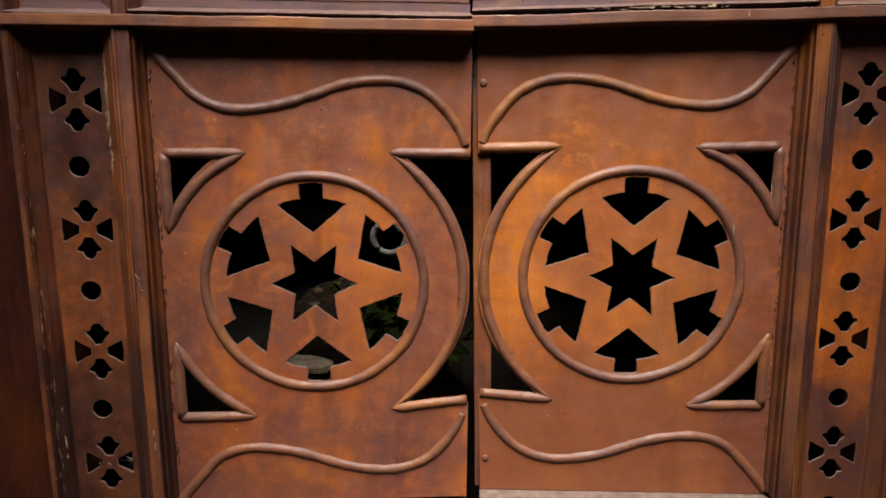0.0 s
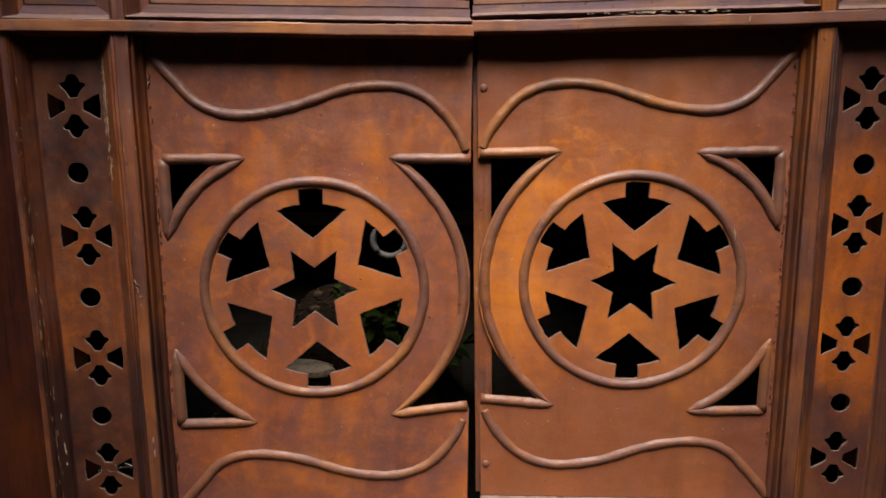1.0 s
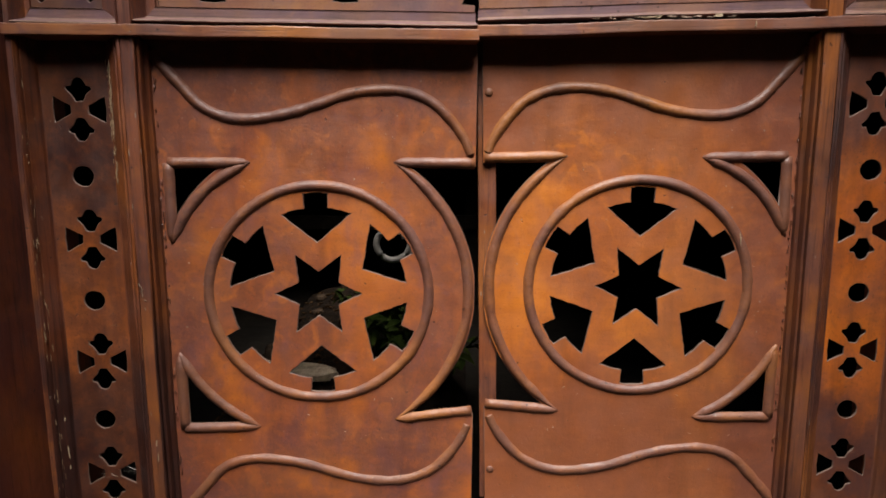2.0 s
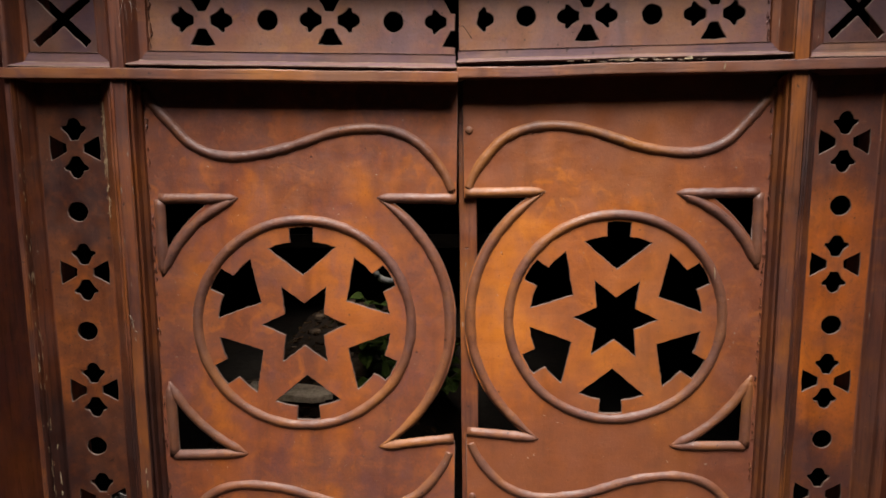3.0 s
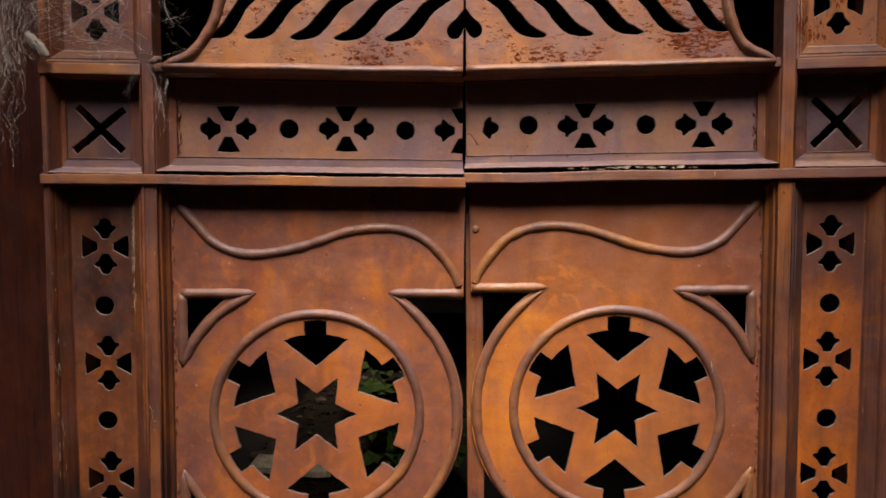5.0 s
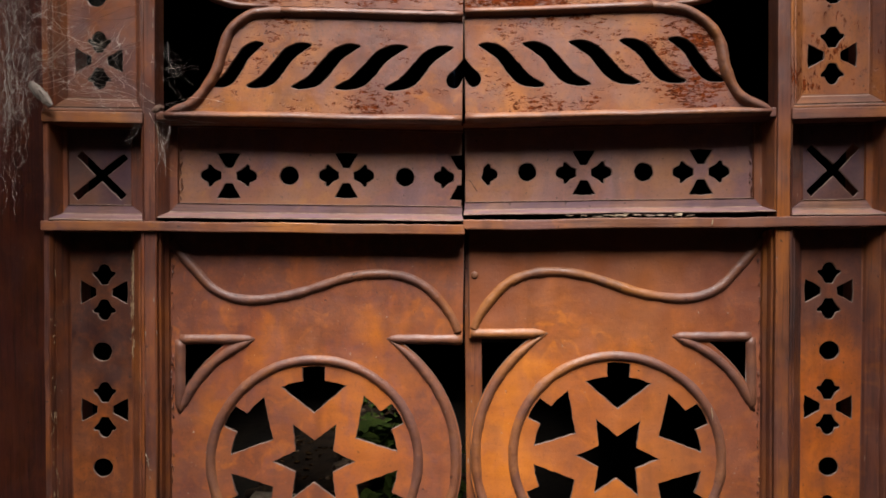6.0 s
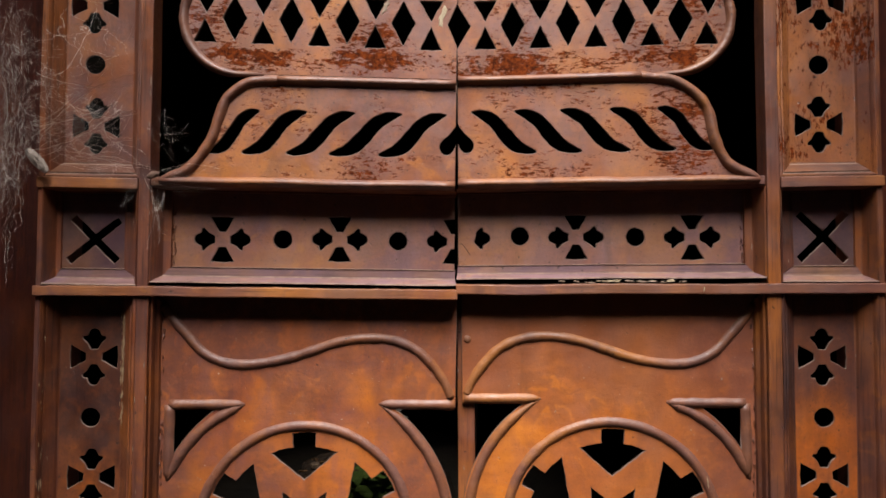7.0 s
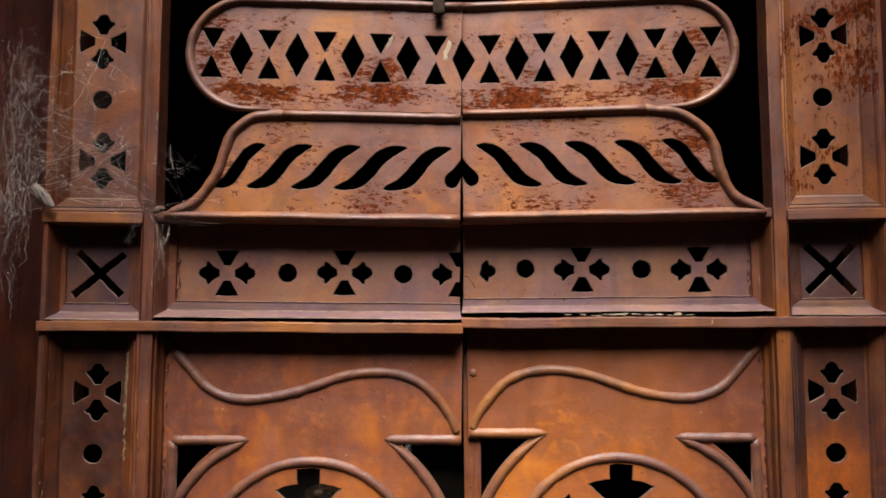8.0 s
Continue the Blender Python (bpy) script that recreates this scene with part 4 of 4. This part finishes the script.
def weed(place, height, count, seed, label):
    """A leafy weed: bent stems with broad pointed leaves."""
    root = tagged(new("weed"), label, "plant", "weeds on the heap")
    root.matrix_world = pose(*place)
    rnd, stems, leaves = random.Random(seed), bmesh.new(), bmesh.new()
    for k in range(count):
        a, h, out = rnd.uniform(0, 6.28), height * rnd.uniform(0.5, 1.0), rnd.uniform(0.05, 0.20)
        line = [Vector((math.cos(a) * out * f * f, math.sin(a) * out * f * f, h * f)) for f in [j / 7 for j in range(8)]]
        rows = []
        for j, p in enumerate(line):
            r = 0.0035 * (1 - 0.6 * j / 7)
            rows.append([stems.verts.new(p + Vector((r * math.cos(g), r * math.sin(g), 0))) for g in (0, 1.57, 3.14, 4.71)])
        for r0, r1 in zip(rows, rows[1:]):
            for g in range(4):
                stems.faces.new((r0[g], r0[(g + 1) % 4], r1[(g + 1) % 4], r1[g]))
        for j in range(2, 8):
            for _ in range(2):
                size, b = rnd.uniform(0.035, 0.075), rnd.uniform(0, 6.28)
                m = Matrix.Translation(line[j]) @ Euler((rnd.uniform(-0.6, 0.5), rnd.uniform(-0.5, 0.5), b)).to_matrix().to_4x4()
                rib, sides = [], ([], [])
                for i in range(6):
                    f = i / 5
                    w = size * 0.42 * math.sin(math.pi * f ** 0.75) * (1 + 0.1 * (i % 2))
                    droop = -0.35 * size * f * f
                    rib.append(leaves.verts.new(m @ Vector((0, size * (0.1 + f), droop))))
                    for sgn, out_row in ((-1, sides[0]), (1, sides[1])):
                        out_row.append(leaves.verts.new(m @ Vector((sgn * max(w, 0.0006), size * (0.1 + f), droop + 0.35 * w))))
                for row in sides:
                    for i in range(5):
                        leaves.faces.new((rib[i], rib[i + 1], row[i + 1], row[i]))
    mesh_part("stems", stems, stem_green, root)
    mesh_part("leaves", leaves, leaf_green, root)


for x, y, h, n, seed in ((-0.22, 1.22, 0.27, 10, 1), (-0.07, 1.30, 0.30, 9, 2), (-0.34, 1.50, 0.23, 8, 3), (-0.26, 1.55, 0.22, 8, 6), (-0.20, 1.08, 0.13, 6, 4)):
    weed((x, y, heap_height(x, y) - 0.035), h, n, seed, "dark green broad-leaved weed growing on the heap")


def tube(bm, line, radius, sides=6):
    rows = []
    for j, p in enumerate(line):
        way = (line[min(j + 1, len(line) - 1)] - line[max(j - 1, 0)]).normalized()
        a = way.orthogonal().normalized()
        b = way.cross(a)
        r = radius[j] if isinstance(radius, list) else radius
        rows.append([bm.verts.new(p + (a * math.cos(6.2832 * g / sides) + b * math.sin(6.2832 * g / sides)) * r) for g in range(sides)])
    for r0, r1 in zip(rows, rows[1:]):
        for g in range(sides):
            bm.faces.new((r0[g], r0[(g + 1) % sides], r1[(g + 1) % sides], r1[g]))


stand = tagged(new("iron_stand"), "weathered pale iron garden stand with a scrolled top", "garden stand")
stand.matrix_world = pose(-0.290, 1.62, heap_height(-0.290, 1.62) - 0.04)
RING = 0.645 - heap_height(-0.290, 1.62) + 0.04
bm = bmesh.new()
tube(bm, [Vector(((0.078 - 0.003 * a) * math.cos(a), 0, RING + (0.078 - 0.003 * a) * math.sin(-a))) for a in [k * 0.15 for k in range(40)]], 0.0145, 10)
mesh_part("scroll", bm, pale_iron, stand, smooth=True)
bm = bmesh.new()
tube(bm, [Vector((0.078, 0, RING * f)) for f in (0.0, 0.25, 0.5, 0.75, 1.0)], 0.012, 8)
mesh_part("post", bm, pale_iron, stand, smooth=True)

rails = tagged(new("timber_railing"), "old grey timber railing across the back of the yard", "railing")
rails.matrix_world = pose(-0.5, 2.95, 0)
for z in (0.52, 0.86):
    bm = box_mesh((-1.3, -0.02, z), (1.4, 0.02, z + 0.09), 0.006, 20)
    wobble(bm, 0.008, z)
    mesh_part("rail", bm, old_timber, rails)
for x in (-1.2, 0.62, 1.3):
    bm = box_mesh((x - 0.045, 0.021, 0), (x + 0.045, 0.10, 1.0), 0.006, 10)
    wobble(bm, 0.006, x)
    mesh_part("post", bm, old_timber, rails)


# ---- cobwebs on the left leaf and its post ----
def web_line(rnd, a, b, sag, kink):
    """A slack thread that wanders and curls."""
    n, out, seed, turns = 20, [], rnd.uniform(0, 90), rnd.uniform(1.5, 5.0)
    bow = Vector((rnd.uniform(-1, 1), rnd.uniform(-0.4, 0.4), rnd.uniform(-1, 1))) * (b - a).length * 0.14
    for k in range(n + 1):
        f = k / n
        hump = 4 * f * (1 - f)
        p = a.lerp(b, f) + Vector((0, 0, -sag * hump)) + bow * hump
        q = noise.noise_vector((seed, f * turns, seed * 0.7)) + noise.noise_vector((seed, f * turns * 3.1, 5.0)) * 0.35
        out.append(p + Vector((q.x, q.y * 0.4, q.z)) * kink * 4 * min(1, 3 * hump))
    return out


def cobweb():
    rnd, bm = random.Random(21), bmesh.new()
    zones = [  # count, two boxes of (u, v, w) between which threads run (or a box, spread and drop), sag, kink, thread
        # hanging down the post and across the slot beside the leaf
        (210, ((0.778, 0.66, -0.110), (0.826, 0.98, -0.050)), (0.016, 0.110), 0.003, 0.0022, 0.00006),
        (110, ((0.775, 0.64, -0.100), (0.826, 0.96, -0.050)), (0.030, 0.045), 0.003, 0.0030, 0.00005),
        (80, ((0.785, 0.54, -0.120), (0.826, 0.72, -0.070)), (0.010, 0.090), 0.0, 0.0022, 0.00005),
        (90, ((0.745, 0.68, -0.060), (0.800, 0.92, -0.038)), (0.050, 0.030), 0.004, 0.0026, 0.00006),
        # slack threads across the strip above the shelf
        (64, ((0.755, 0.68, -0.050), (0.800, 0.86, -0.036)), ((0.585, 0.67, -0.042), (0.680, 0.86, -0.030)), 0.016, 0.0016, 0.00009),
        (30, ((0.620, 0.70, -0.036), (0.750, 0.82, -0.014)), ((0.600, 0.69, -0.036), (0.735, 0.80, -0.012)), 0.012, 0.0024, 0.00008),
        (20, ((0.640, 0.66, -0.040), (0.760, 0.72, -0.020)), ((0.560, 0.650, -0.046), (0.640, 0.70, -0.036)), 0.006, 0.0018, 0.00010),
        (22, ((0.630, 0.84, -0.036), (0.750, 1.02, -0.010)), ((0.600, 0.82, -0.038), (0.800, 0.98, -0.036)), 0.012, 0.0035, 0.00008),
        # caught in the lowest cross that shows
        (7, ((0.652, -0.356, -0.006), (0.700, -0.332, -0.004)), (0.022, 0.010), 0.0, 0.0008, 0.00010),
        # in the open corner beside the flank, and under the shelf
        (11, ((0.556, 0.66, -0.044), (0.580, 0.80, -0.010)), ((0.490, 0.675, -0.046), (0.548, 0.77, 0.000)), 0.008, 0.0018, 0.00006),
        (9, ((0.540, 0.600, -0.046), (0.585, 0.655, -0.040)), ((0.540, 0.520, -0.044), (0.585, 0.600, -0.036)), 0.002, 0.0018, 0.00005),
        (3, ((0.560, 0.640, -0.050), (0.585, 0.655, -0.046)), ((0.420, 0.625, -0.050), (0.500, 0.640, -0.046)), 0.016, 0.0012, 0.00009),
        (4, ((0.595, 0.640, -0.046), (0.640, 0.655, -0.042)), ((0.600, 0.570, -0.040), (0.700, 0.620, -0.030)), 0.004, 0.0006, 0.00005),
        (6, ((0.545, 0.66, -0.052), (0.560, 0.672, -0.048)), ((0.440, 0.655, -0.054), (0.500, 0.680, -0.050)), 0.006, 0.0010, 0.00008),
    ]
    for count, box_a, box_b, sag, kink, width in zones:
        for _ in range(count):
            a = on_left.at(*(rnd.uniform(p, q) for p, q in zip(*box_a)))
            if len(box_b) == 2 and not isinstance(box_b[0], tuple):  # a short thread: its spread and its drop
                b = a + Vector((rnd.uniform(-1, 1) * box_b[0], rnd.uniform(-0.008, 0.008), rnd.uniform(-1, 0.35) * box_b[1]))
            else:
                b = on_left.at(*(rnd.uniform(p, q) for p, q in zip(*box_b)))
            line = web_line(rnd, a, b, sag * rnd.random(), kink)
            thick = width * rnd.choice((0.8, 1.0, 1.2, 1.6, 2.4))
            tube(bm, line, thick, 3)
            for _ in range(rnd.choice((0, 0, 1, 2))):  # dust caught on the thread
                k, r = rnd.randrange(1, 20), rnd.uniform(0.0002, 0.0006)
                tube(bm, [line[k] - Vector((r, 0, 0)), line[k] - Vector((r * 0.4, 0, r * 0.3)), line[k] + Vector((r, 0, r * 0.4))], [r * 0.2, r * 0.8, r * 0.2], 5)
            if rnd.random() < 0.5:
                k = rnd.randrange(2, 11)
                tube(bm, web_line(rnd, line[k], line[k] + Vector((rnd.uniform(-0.03, 0.03), rnd.uniform(-0.008, 0.01), rnd.uniform(-0.03, 0.02))), 0, kink), thick * 0.8, 3)
    ob = mesh_part("cobweb", bm, silk, None)
    ob.matrix_world = left_leaf.matrix_world.copy()
    tagged(ob, "dusty grey cobwebs strung between the gate leaf and its post", "cobweb", kind="stuff")


cobweb()

bm = bmesh.new()
a, b = on_left.at(0.7815, 0.699, -0.060), on_left.at(0.7490, 0.661, -0.056)
rnd = random.Random(3)
for k in range(46):
    g = rnd.uniform(0, 6.28)
    line = []
    for j in range(9):
        f = j / 8
        r = 0.0085 * math.sin(math.pi * (0.12 + 0.78 * f)) ** 0.8
        line.append(a.lerp(b, f) + Vector((math.cos(g) * r * 0.75, math.sin(g) * r * 0.6, math.cos(g) * r * 0.75)) + Vector(rnd.uniform(-0.0008, 0.0008) for _ in range(3)))
    tube(bm, line, 0.0010, 4)
sac = mesh_part("spider_egg_sac", bm, egg_silk, None, smooth=True)
sac.matrix_world = left_leaf.matrix_world.copy()
tagged(sac, "pale fibrous spider egg sac stuck to the gate leaf edge", "egg sac")

bm = bmesh.new()
bmesh.ops.create_icosphere(bm, subdivisions=3, radius=1)
for v in bm.verts:
    k = 1 + 0.35 * noise.noise(v.co * 2.2)
    v.co = on_left.at(0.566, 0.6600, -0.046) + Vector((v.co.x * 0.011 * k, v.co.y * 0.004 * k, v.co.z * 0.0065 * k + v.co.x * 0.003))
clump = mesh_part("dust_clump", bm, mottled("matted_dust", (0.06, 0.032, 0.022), (0.11, 0.07, 0.052), 70.0, 0.95, 0.002), None, smooth=True)
clump.matrix_world = left_leaf.matrix_world.copy()
tagged(clump, "matted brown dust and web at the shelf end", "dust clump")
